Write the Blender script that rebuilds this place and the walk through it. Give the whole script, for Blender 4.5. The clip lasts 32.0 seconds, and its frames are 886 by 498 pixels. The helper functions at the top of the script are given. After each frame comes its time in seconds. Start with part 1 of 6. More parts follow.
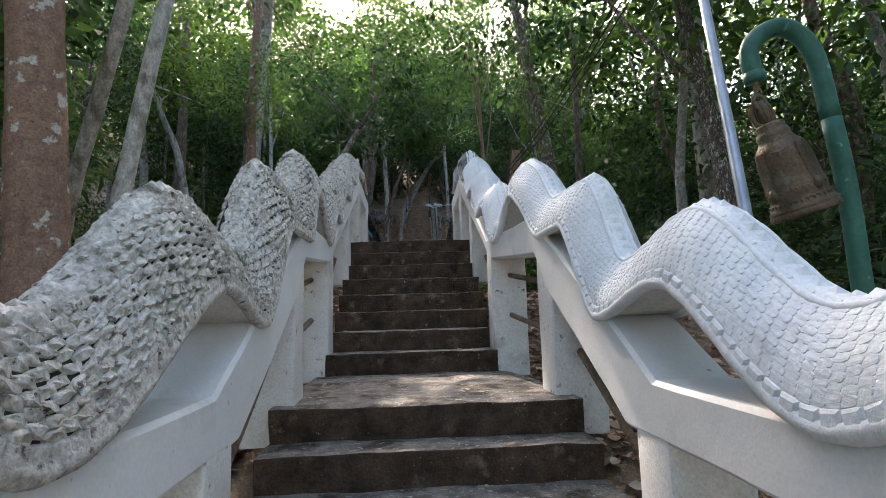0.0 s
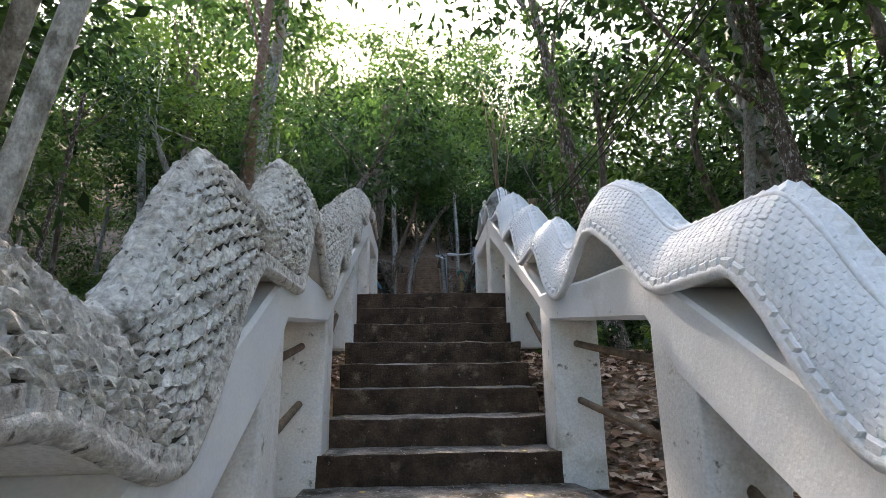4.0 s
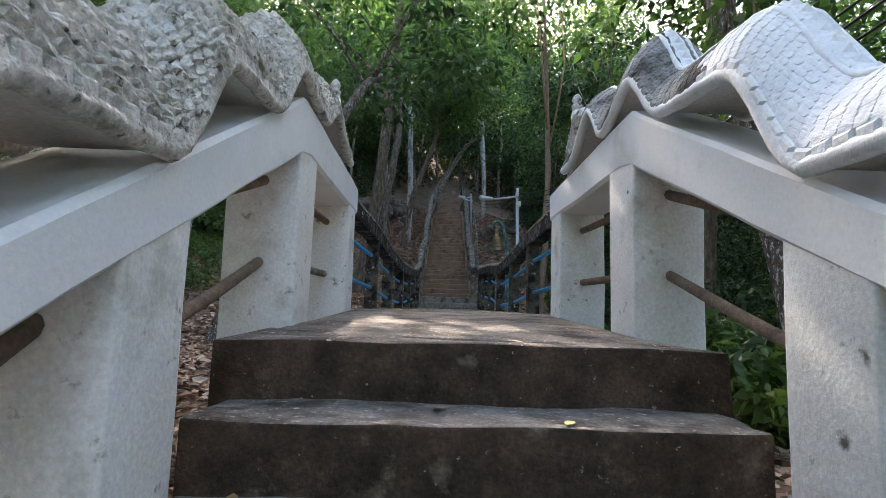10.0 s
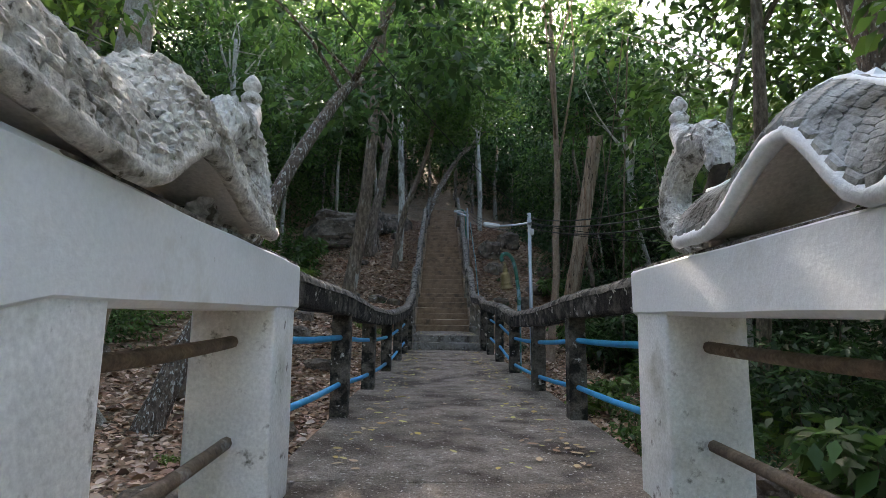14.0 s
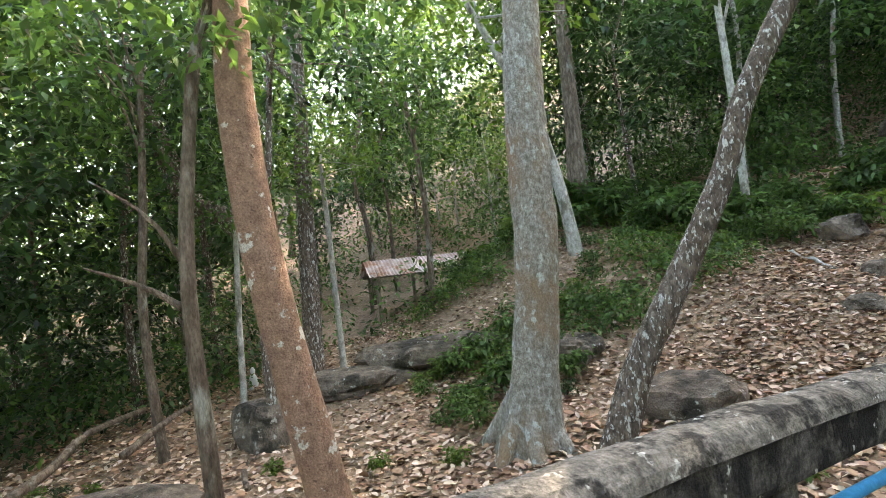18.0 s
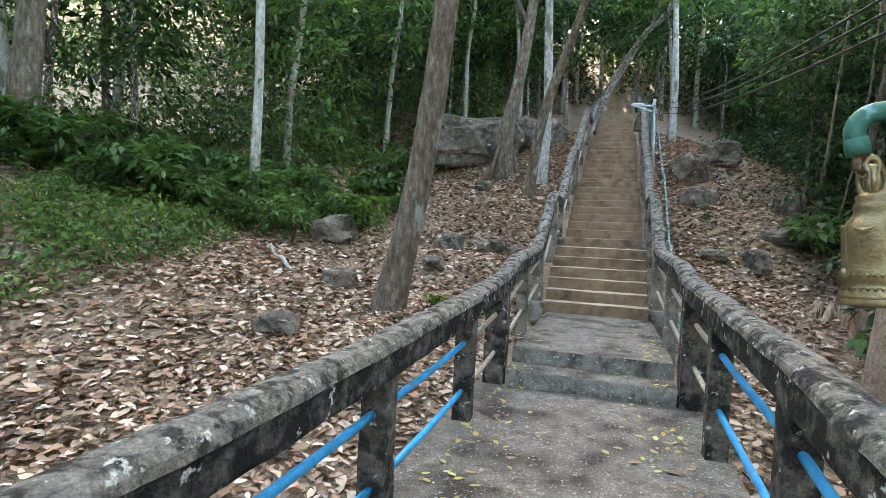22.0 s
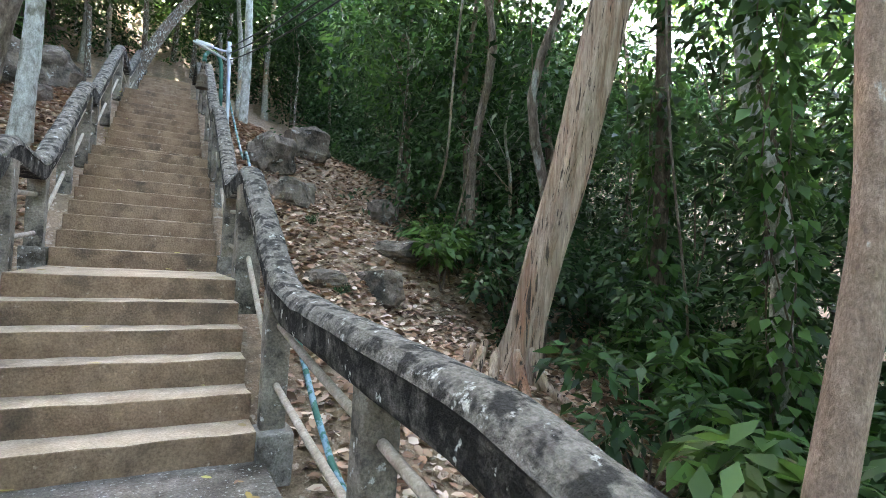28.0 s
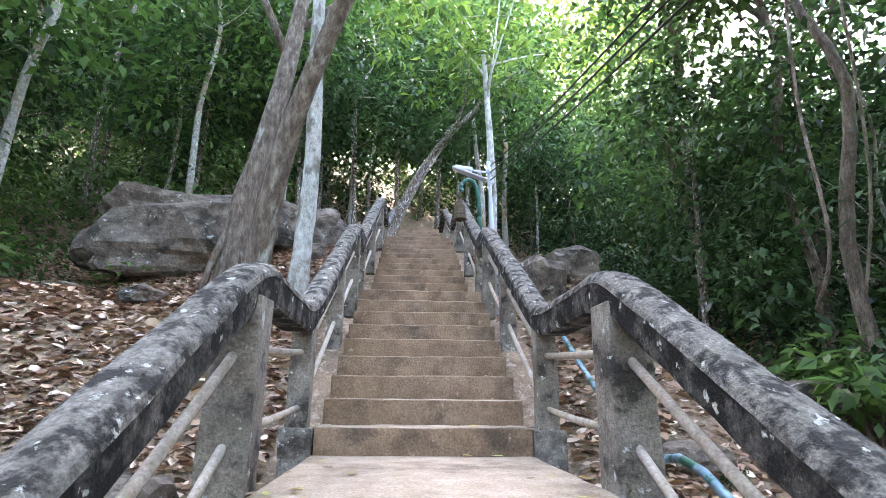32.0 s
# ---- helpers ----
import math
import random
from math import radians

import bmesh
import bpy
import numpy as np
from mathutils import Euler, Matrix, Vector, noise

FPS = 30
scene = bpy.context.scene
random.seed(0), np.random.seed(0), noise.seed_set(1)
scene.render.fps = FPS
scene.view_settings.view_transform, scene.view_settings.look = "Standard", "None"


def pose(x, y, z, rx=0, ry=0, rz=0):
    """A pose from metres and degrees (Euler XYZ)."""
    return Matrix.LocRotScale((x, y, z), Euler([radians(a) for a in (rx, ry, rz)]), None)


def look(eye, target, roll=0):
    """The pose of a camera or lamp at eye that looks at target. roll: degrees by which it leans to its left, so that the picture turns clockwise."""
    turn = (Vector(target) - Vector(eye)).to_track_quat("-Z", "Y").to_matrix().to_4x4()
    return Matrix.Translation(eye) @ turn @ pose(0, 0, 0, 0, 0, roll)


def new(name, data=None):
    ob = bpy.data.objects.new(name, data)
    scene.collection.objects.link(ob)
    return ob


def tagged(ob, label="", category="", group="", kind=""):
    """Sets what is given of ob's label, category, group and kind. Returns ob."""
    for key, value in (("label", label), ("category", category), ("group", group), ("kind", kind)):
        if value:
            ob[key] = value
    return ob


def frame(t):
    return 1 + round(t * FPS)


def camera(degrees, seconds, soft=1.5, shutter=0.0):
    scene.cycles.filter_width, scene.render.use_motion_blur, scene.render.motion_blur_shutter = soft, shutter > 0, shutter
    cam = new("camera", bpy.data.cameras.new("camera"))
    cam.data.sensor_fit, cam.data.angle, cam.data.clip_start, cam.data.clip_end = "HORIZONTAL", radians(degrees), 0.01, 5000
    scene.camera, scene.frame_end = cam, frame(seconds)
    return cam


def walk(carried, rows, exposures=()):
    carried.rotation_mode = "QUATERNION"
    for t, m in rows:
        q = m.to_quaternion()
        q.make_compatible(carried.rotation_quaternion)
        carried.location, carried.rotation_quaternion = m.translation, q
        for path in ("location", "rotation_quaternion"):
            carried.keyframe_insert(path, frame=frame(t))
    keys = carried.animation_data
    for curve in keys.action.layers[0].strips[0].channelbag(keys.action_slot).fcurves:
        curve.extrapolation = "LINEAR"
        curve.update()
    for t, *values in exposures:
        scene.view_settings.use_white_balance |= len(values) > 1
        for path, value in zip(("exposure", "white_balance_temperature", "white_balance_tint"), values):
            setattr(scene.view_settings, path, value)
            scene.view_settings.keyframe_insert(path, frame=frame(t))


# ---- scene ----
cam = camera(81.0, 32.0, soft=0.6)
PATH = [
    (0, pose(0.169, -0.933, 1.305, 97.38, 1.66, -2.18)),
    (0.5, pose(0.108, -0.705, 1.333, 97.27, 1.31, -1.84)),
    (1, pose(0.021, -0.507, 1.372, 98.17, 1.01, -1.22)),
    (1.5, pose(0.018, -0.220, 1.370, 99.50, 0.88, -0.81)),
    (2, pose(0.015, -0.012, 1.445, 101.67, -0.17, -1.21)),
    (2.5, pose(-0.034, 0.088, 1.468, 103.54, 0.18, -1.77)),
    (3, pose(-0.066, 0.180, 1.494, 104.09, 0.82, -1.74)),
    (3.5, pose(-0.039, 0.211, 1.497, 103.84, 0.76, -1.75)),
    (5.5, pose(-0.029, 1.523, 1.695, 101.35, 0.26, -1.73)),
    (6, pose(-0.076, 1.803, 1.830, 101.40, 0.30, -0.78)),
    (6.5, pose(-0.051, 2.003, 1.994, 100.98, 0.56, 0.77)),
    (7, pose(-0.058, 2.239, 2.142, 100.43, 0.14, 0.75)),
    (7.5, pose(-0.115, 2.502, 2.189, 99.74, 0.38, 1.12)),
    (8, pose(-0.091, 2.799, 2.227, 99.01, -0.37, 0.91)),
    (8.5, pose(-0.063, 3.213, 2.340, 97.41, -1.39, 0.45)),
    (9, pose(-0.131, 3.661, 2.332, 96.26, -1.37, -0.24)),
    (9.5, pose(-0.119, 4.042, 2.264, 96.41, -1.59, -0.14)),
    (10, pose(-0.090, 4.461, 2.482, 96.43, -1.86, -0.10)),
    (10.5, pose(-0.173, 4.738, 2.590, 95.82, -1.29, -1.05)),
    (11, pose(-0.103, 4.935, 2.639, 96.54, -0.59, -0.61)),
    (11.5, pose(-0.090, 5.204, 2.836, 96.97, -0.90, -0.42)),
    (12, pose(-0.140, 5.441, 2.932, 97.52, -1.00, -0.44)),
    (12.5, pose(-0.102, 5.578, 3.022, 97.82, -0.83, -0.26)),
    (13, pose(-0.072, 5.791, 3.155, 97.74, -1.16, -0.19)),
    (13.5, pose(-0.119, 5.953, 3.124, 97.44, -0.78, -0.70)),
    (15.5, pose(-0.192, 6.99, 3.701, 95.57, -0.65, -0.53)),
    (16, pose(-0.135, 7.27, 3.745, 94.57, -0.70, 1.28)),
    (16.5, pose(-0.090, 7.65, 3.78, 93.28, -0.20, 8.80)),
    (17, pose(-0.19, 8.05, 3.80, 92.60, 2.3, 25.3)),
    (17.5, pose(-0.165, 8.36, 3.812, 92.93, 6.0, 45.6)),
    (18, pose(-0.082, 8.688, 3.816, 92.59, 6.55, 57.90)),
    (18.5, pose(-0.024, 9.123, 3.849, 91.31, 6.22, 63.72)),
    (19, pose(0.132, 9.537, 3.846, 90.13, 6.71, 67.25)),
    (19.5, pose(0.246, 9.955, 3.830, 89.52, 7.26, 68.98)),
    (20, pose(0.420, 10.325, 3.856, 88.93, 6.50, 67.38)),
    (20.5, pose(0.436, 10.996, 3.870, 87.68, 4.96, 59.60)),
    (21, pose(0.368, 11.575, 3.805, 87.49, 1.34, 45.37)),
    (21.5, pose(0.305, 11.847, 3.780, 87.87, -0.68, 31.53)),
    (22, pose(0.194, 12.530, 3.735, 88.65, -2.69, 18.11)),
    (22.5, pose(0.171, 13.246, 3.678, 90.02, -4.08, 2.24)),
    (23, pose(0.190, 13.514, 3.674, 90.97, -5.71, -10.20)),
    (23.5, pose(0.139, 13.771, 3.771, 91.28, -5.83, -18.27)),
    (24, pose(0.073, 14.201, 3.825, 90.52, -4.62, -25.27)),
    (24.5, pose(0.044, 14.587, 3.819, 90.34, -3.96, -29.35)),
    (26.5, pose(0.100, 16.010, 3.842, 91.61, -4.41, -30.91)),
    (27, pose(0.109, 16.350, 3.860, 91.58, -4.15, -30.73)),
    (27.5, pose(0.133, 16.651, 3.843, 91.61, -3.56, -29.89)),
    (28, pose(0.166, 16.985, 3.867, 91.73, -3.10, -28.81)),
    (28.5, pose(0.102, 17.263, 3.918, 92.20, -2.51, -27.51)),
    (29, pose(0.059, 17.470, 3.960, 93.08, -1.87, -26.23)),
    (29.5, pose(0.055, 17.703, 4.015, 94.55, -0.95, -24.54)),
    (30, pose(0.033, 17.955, 4.009, 94.39, -0.45, -21.86)),
    (30.5, pose(-0.010, 18.272, 4.009, 94.95, -0.45, -19.08)),
    (31, pose(-0.025, 18.613, 3.985, 98.08, -0.40, -13.60)),
    (31.5, pose(-0.055, 18.902, 3.953, 102.13, -0.20, -7.54)),
    (32, pose(-0.115, 19.247, 4.034, 105.76, -0.50, -3.82)),
]
walk(cam, PATH, [(0, 2.75, 7000, 18), (3, 2.75, 7000, 19), (6, 2.8, 7000, 19), (9, 2.98, 6900, 17), (11, 3.25, 6850, 17), (13, 3.0, 6950, 17), (16, 3.55, 7700, 15), (17, 4.05, 8000, 15), (19, 4.45, 8100, 14), (20, 4.4, 7950, 13), (21, 4.5, 7700, 11), (23, 4.85, 7500, 13), (24, 4.9, 7450, 13), (28, 4.9, 7500, 13), (31, 5.12, 7400, 15), (32, 5.33, 7150, 22)])

# ---- world and sun ----
SUN_AZ, SUN_EL = radians(-10.0), radians(35.0)     # to the left of straight ahead, over the hill
world = bpy.data.worlds.new("sky")
scene.world = world
world.use_nodes = True
wn = world.node_tree
sky = wn.nodes.new("ShaderNodeTexSky")
sky.sky_type = "NISHITA"
sky.sun_disc = False
sky.sun_elevation = SUN_EL
sky.sun_rotation = SUN_AZ
sky.air_density, sky.dust_density, sky.ozone_density = 1.0, 3.0, 0.6
back = wn.nodes["Background"]
back.inputs["Strength"].default_value = 0.15
wn.links.new(sky.outputs[0], back.inputs["Color"])
lamp = bpy.data.lights.new("sun", "SUN")
lamp.energy, lamp.angle, lamp.color = 5.0, radians(0.6), (1.0, 0.93, 0.82)
sun = new("sun", lamp)
sdir = Vector((math.sin(SUN_AZ) * math.cos(SUN_EL), math.cos(SUN_AZ) * math.cos(SUN_EL), math.sin(SUN_EL)))
sun.matrix_world = look(sdir * 60, (0, 0, 0))


# ---- materials ----
def mat(name, colors, scale=4.0, rough=0.85, bump=0.3, bscale=30.0, metal=0.0, stops=None, stain=None, sscale=1.2, samt=(0.5, 0.62),
        stretch=None, vary=0.0, spec=0.3, translucent=0.0, island=False, stain2=None, s2scale=9.0, s2amt=(0.58, 0.66), dist=0.02, grain=0.30, gscale=75.0, tones=None):
    m = bpy.data.materials.new(name)
    m.use_nodes = True
    t = m.node_tree
    b = t.nodes["Principled BSDF"]
    b.inputs["Roughness"].default_value, b.inputs["Metallic"].default_value = rough, metal
    b.inputs["Specular IOR Level"].default_value = spec
    co = t.nodes.new("ShaderNodeTexCoord")
    mp = t.nodes.new("ShaderNodeMapping")
    if stretch:
        mp.inputs["Scale"].default_value = stretch
    geo = t.nodes.new("ShaderNodeNewGeometry")
    t.links.new(geo.outputs["Position"], mp.inputs["Vector"])

    def tex(s, detail=6.0):
        n = t.nodes.new("ShaderNodeTexNoise")
        n.inputs["Scale"].default_value, n.inputs["Detail"].default_value, n.inputs["Roughness"].default_value = s, detail, 0.62
        t.links.new(mp.outputs[0], n.inputs["Vector"])
        return n.outputs["Fac"]

    def ramp(fac, cols, pos):
        r = t.nodes.new("ShaderNodeValToRGB")
        e = r.color_ramp.elements
        while len(e) < len(cols):
            e.new(0.5)
        for q, c, p in zip(e, cols, pos):
            q.position, q.color = p, (*c, 1)
        t.links.new(fac, r.inputs[0])
        return r.outputs[0]

    def mix(fac, a, c):
        x = t.nodes.new("ShaderNodeMix")
        x.data_type = "RGBA"
        t.links.new(fac, x.inputs[0])
        t.links.new(a, x.inputs[6])
        if isinstance(c, tuple):
            x.inputs[7].default_value = (*c, 1)
        else:
            t.links.new(c, x.inputs[7])
        return x.outputs[2]

    n = len(colors)
    col = ramp(tex(scale), colors, stops or [0.32 + 0.36 * i / max(1, n - 1) for i in range(n)])
    if stain:
        f = ramp(tex(sscale, 8.0), [(0, 0, 0), (1, 1, 1)], samt)
        col = mix(f, col, stain)
    if stain2:
        f = ramp(tex(s2scale, 5.0), [(0, 0, 0), (1, 1, 1)], s2amt)
        col = mix(f, col, stain2)
    if grain and not translucent:
        gm = t.nodes.new("ShaderNodeMapRange")
        gm.inputs[1].default_value, gm.inputs[2].default_value, gm.inputs[3].default_value, gm.inputs[4].default_value = 0.30, 0.70, 1 - grain, 1 + grain
        t.links.new(tex(gscale, 3.0), gm.inputs[0])
        gh = t.nodes.new("ShaderNodeHueSaturation")
        t.links.new(gm.outputs[0], gh.inputs["Value"])
        t.links.new(col, gh.inputs["Color"])
        col = gh.outputs[0]
    if tones:
        col = ramp(geo.outputs["Random Per Island"], tones, [(i + 0.5) / len(tones) for i in range(len(tones))])
    if vary:
        rnd = geo.outputs["Random Per Island"] if island else None
        if rnd is None:
            oi = t.nodes.new("ShaderNodeObjectInfo")
            rnd = oi.outputs["Random"]
        hs = t.nodes.new("ShaderNodeHueSaturation")
        mr = t.nodes.new("ShaderNodeMapRange")
        mr.inputs[3].default_value, mr.inputs[4].default_value = 1 - vary, 1 + vary
        t.links.new(rnd, mr.inputs[0])
        t.links.new(mr.outputs[0], hs.inputs["Value"])
        t.links.new(col, hs.inputs["Color"])
        col = hs.outputs[0]
    t.links.new(col, b.inputs["Base Color"])
    if bump:
        bp = t.nodes.new("ShaderNodeBump")
        bp.inputs["Strength"].default_value, bp.inputs["Distance"].default_value = bump, dist
        t.links.new(tex(bscale, 8.0), bp.inputs["Height"])
        t.links.new(bp.outputs[0], b.inputs["Normal"])
    if translucent:
        out = t.nodes["Material Output"]
        tr = t.nodes.new("ShaderNodeBsdfTranslucent")
        hs = t.nodes.new("ShaderNodeHueSaturation")
        hs.inputs["Value"].default_value, hs.inputs["Saturation"].default_value, hs.inputs["Hue"].default_value = 1.6, 1.1, 0.485
        t.links.new(col, hs.inputs["Color"])
        t.links.new(hs.outputs[0], tr.inputs["Color"])
        ms = t.nodes.new("ShaderNodeMixShader")
        ms.inputs[0].default_value = translucent
        t.links.new(b.outputs[0], ms.inputs[1])
        t.links.new(tr.outputs[0], ms.inputs[2])
        t.links.new(ms.outputs[0], out.inputs["Surface"])
    return m


M_WHITE = mat("white_paint", [(0.70, 0.73, 0.74), (0.80, 0.82, 0.83)], 1.6, 0.55, 0.12, 60, stain=(0.52, 0.51, 0.46), sscale=2.2, samt=(0.60, 0.80),
              stain2=(0.33, 0.30, 0.25), s2scale=14, s2amt=(0.69, 0.75), grain=0.05)
M_POST = mat("white_paint_dirty", [(0.62, 0.63, 0.61), (0.78, 0.79, 0.78)], 2.6, 0.65, 0.2, 50, stain=(0.36, 0.36, 0.30), sscale=2.6, samt=(0.54, 0.74),
             stain2=(0.10, 0.10, 0.08), s2scale=11, s2amt=(0.62, 0.72), grain=0.14)
M_NAGA_W = mat("naga_white", [(0.66, 0.70, 0.72), (0.82, 0.84, 0.85)], 5, 0.7, 0.3, 45, stain=(0.42, 0.41, 0.38), sscale=1.7, samt=(0.60, 0.78), grain=0.10)
M_NAGA_G = mat("naga_weathered", [(0.44, 0.41, 0.355), (0.80, 0.78, 0.73)], 22, 0.9, 0.9, 60, stain=(0.10, 0.088, 0.068), sscale=30.0, samt=(0.57, 0.66),
               stain2=(0.17, 0.155, 0.125), s2scale=6.0, s2amt=(0.565, 0.68), grain=0.30, gscale=60.0)
# Body colours between scales: gap shade painted in, the near-black one also grime
M_GAP_G = mat("naga_gap_grime_shade", [(0.018, 0.016, 0.013), (0.075, 0.066, 0.052)], 12, 0.95, 0.5, 40)
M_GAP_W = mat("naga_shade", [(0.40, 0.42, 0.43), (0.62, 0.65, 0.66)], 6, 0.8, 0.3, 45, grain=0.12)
M_NAGA_D = mat("naga_mossy", [(0.16, 0.16, 0.15), (0.55, 0.56, 0.55)], 8, 0.9, 0.45, 40, stain=(0.07, 0.07, 0.06), sscale=4.0, samt=(0.44, 0.58))
M_TAIL = mat("tail_plaster", [(0.42, 0.41, 0.385), (0.76, 0.76, 0.74)], 16, 0.85, 0.7, 50, stain=(0.13, 0.12, 0.10), sscale=17, samt=(0.54, 0.63), stain2=(0.26, 0.25, 0.22), s2scale=5, s2amt=(0.58, 0.70), grain=0.25)
M_BELLY = mat("naga_belly", [(0.58, 0.56, 0.52), (0.74, 0.72, 0.68)], 3, 0.75, 0.2, 40, stain=(0.28, 0.25, 0.21), sscale=3, samt=(0.58, 0.74), grain=0.15)
# Risers take a much darker brown than the treads, with random stains on both
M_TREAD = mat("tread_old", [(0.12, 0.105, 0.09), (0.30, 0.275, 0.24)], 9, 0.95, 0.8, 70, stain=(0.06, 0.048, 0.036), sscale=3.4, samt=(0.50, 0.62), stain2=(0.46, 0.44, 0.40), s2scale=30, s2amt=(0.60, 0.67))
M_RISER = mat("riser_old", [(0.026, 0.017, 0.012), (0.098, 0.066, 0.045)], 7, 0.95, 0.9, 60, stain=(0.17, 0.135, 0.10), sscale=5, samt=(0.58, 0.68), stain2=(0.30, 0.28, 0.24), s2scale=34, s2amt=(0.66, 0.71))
# Upper flights: risers a darker tan than treads, stains over both
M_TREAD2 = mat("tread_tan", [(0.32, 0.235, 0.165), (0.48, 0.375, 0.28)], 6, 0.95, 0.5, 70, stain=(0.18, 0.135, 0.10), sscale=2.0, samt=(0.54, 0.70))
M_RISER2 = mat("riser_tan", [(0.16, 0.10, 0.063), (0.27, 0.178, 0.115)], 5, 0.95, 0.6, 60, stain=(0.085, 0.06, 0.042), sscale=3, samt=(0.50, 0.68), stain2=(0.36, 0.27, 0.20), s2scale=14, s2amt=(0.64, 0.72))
M_SLAB = mat("walkway_concrete", [(0.13, 0.107, 0.087), (0.31, 0.272, 0.232)], 12, 0.95, 1.0, 90, stain=(0.070, 0.056, 0.044), sscale=3.0, samt=(0.48, 0.62),
             stain2=(0.55, 0.53, 0.48), s2scale=48, s2amt=(0.61, 0.66), grain=0.4)
# Handrail tops take a paler grey than the sides; pale lichen blotches on both
M_RAIL_TOP = mat("rail_top_grey", [(0.11, 0.098, 0.083), (0.27, 0.245, 0.21)], 18, 0.95, 1.0, 70, stain=(0.035, 0.032, 0.028), sscale=12, samt=(0.48, 0.58),
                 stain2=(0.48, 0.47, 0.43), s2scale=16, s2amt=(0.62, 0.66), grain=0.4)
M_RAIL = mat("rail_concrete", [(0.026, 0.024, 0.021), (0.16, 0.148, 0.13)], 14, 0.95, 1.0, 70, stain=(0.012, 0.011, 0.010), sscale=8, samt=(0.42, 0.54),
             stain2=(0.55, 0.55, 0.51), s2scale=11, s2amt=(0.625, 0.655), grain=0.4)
M_POSTC = mat("post_concrete", [(0.045, 0.039, 0.032), (0.17, 0.152, 0.128)], 12, 0.95, 0.9, 60, stain=(0.018, 0.016, 0.014), sscale=8.0, samt=(0.46, 0.58), stain2=(0.46, 0.45, 0.42), s2scale=14, s2amt=(0.625, 0.66), grain=0.35)
M_POSTU = mat("post_tan_concrete", [(0.13, 0.108, 0.083), (0.33, 0.29, 0.24)], 10, 0.95, 0.8, 60, stain=(0.055, 0.048, 0.040), sscale=5.0, samt=(0.50, 0.62), stain2=(0.46, 0.45, 0.42), s2scale=14, s2amt=(0.63, 0.67), grain=0.35)
M_RUST = mat("rust_pipe", [(0.12, 0.085, 0.06), (0.24, 0.18, 0.13)], 12, 0.8, 0.4, 80, stain=(0.32, 0.30, 0.27), sscale=7, samt=(0.60, 0.70))
M_TANBAR = mat("tan_pipe", [(0.30, 0.24, 0.18), (0.46, 0.40, 0.33)], 12, 0.8, 0.3, 80)
M_BLUE = mat("blue_pipe", [(0.016, 0.25, 0.50), (0.035, 0.37, 0.68)], 9, 0.5, 0.15, 60, stain=(0.20, 0.24, 0.25), sscale=9, samt=(0.62, 0.70), grain=0.12)
M_SOIL = mat("forest_soil", [(0.17, 0.115, 0.076), (0.36, 0.255, 0.175)], 9, 1.0, 0.9, 26, stain=(0.11, 0.085, 0.055), sscale=0.45, samt=(0.52, 0.68), stain2=(0.40, 0.32, 0.25), s2scale=16, s2amt=(0.56, 0.64), dist=0.04)
M_LITTER = mat("dry_leaf", [(0.24, 0.15, 0.095), (0.50, 0.35, 0.24)], 1.5, 0.75, 0, 10, vary=0.35, island=True, tones=[(0.13, 0.075, 0.05), (0.30, 0.17, 0.105), (0.44, 0.29, 0.19), (0.36, 0.20, 0.13), (0.57, 0.46, 0.37), (0.50, 0.37, 0.27), (0.22, 0.13, 0.085)])
M_FRESH = mat("fallen_leaf", [(0.3, 0.25, 0.08), (0.4, 0.3, 0.1)], 1.5, 0.7, 0, 10, vary=0.3, island=True, tones=[(0.30, 0.18, 0.10), (0.44, 0.34, 0.22), (0.48, 0.36, 0.08), (0.24, 0.14, 0.09), (0.40, 0.38, 0.12)])
M_ROCK = mat("boulder_rock", [(0.085, 0.066, 0.052), (0.24, 0.195, 0.155)], 5, 0.95, 1.0, 14, stain=(0.04, 0.036, 0.028), sscale=2.4, samt=(0.48, 0.62),
             stain2=(0.36, 0.36, 0.32), s2scale=8, s2amt=(0.62, 0.68), dist=0.06)
M_BRONZE = mat("bell_bronze", [(0.13, 0.095, 0.05), (0.30, 0.225, 0.12)], 7, 0.42, 0.3, 50, metal=0.75, stain=(0.085, 0.075, 0.055), sscale=6, samt=(0.50, 0.66), grain=0.15)
M_GREEN = mat("green_paint", [(0.018, 0.085, 0.062), (0.035, 0.15, 0.11)], 6, 0.5, 0.15, 40, stain=(0.16, 0.30, 0.32), sscale=7, samt=(0.61, 0.66), grain=0.12)
M_TEAL = mat("flaking_blue_paint", [(0.12, 0.22, 0.27), (0.22, 0.36, 0.43)], 6, 0.55, 0.2, 40, stain=(0.028, 0.125, 0.092), sscale=9, samt=(0.48, 0.53), grain=0.12)
M_STEEL = mat("galvanised_steel", [(0.32, 0.36, 0.40), (0.46, 0.50, 0.55)], 5, 0.4, 0.05, 60, metal=0.6, grain=0.08)
M_BLACK = mat("black_cable", [(0.012, 0.012, 0.012), (0.02, 0.02, 0.02)], 5, 0.6, 0, grain=0.0)
M_TIN = mat("rusty_tin", [(0.36, 0.24, 0.20), (0.55, 0.48, 0.45)], 3, 0.6, 0.1, 30, stain=(0.30, 0.15, 0.09), sscale=2, samt=(0.5, 0.6))
M_WOOD = mat("old_timber", [(0.14, 0.11, 0.085), (0.28, 0.23, 0.18)], 5, 0.9, 0.4, 30, stretch=(1, 1, 0.15))
M_LAMPHEAD = mat("lamp_grey", [(0.55, 0.57, 0.58), (0.66, 0.68, 0.69)], 4, 0.4, 0.05, 30, grain=0.05)
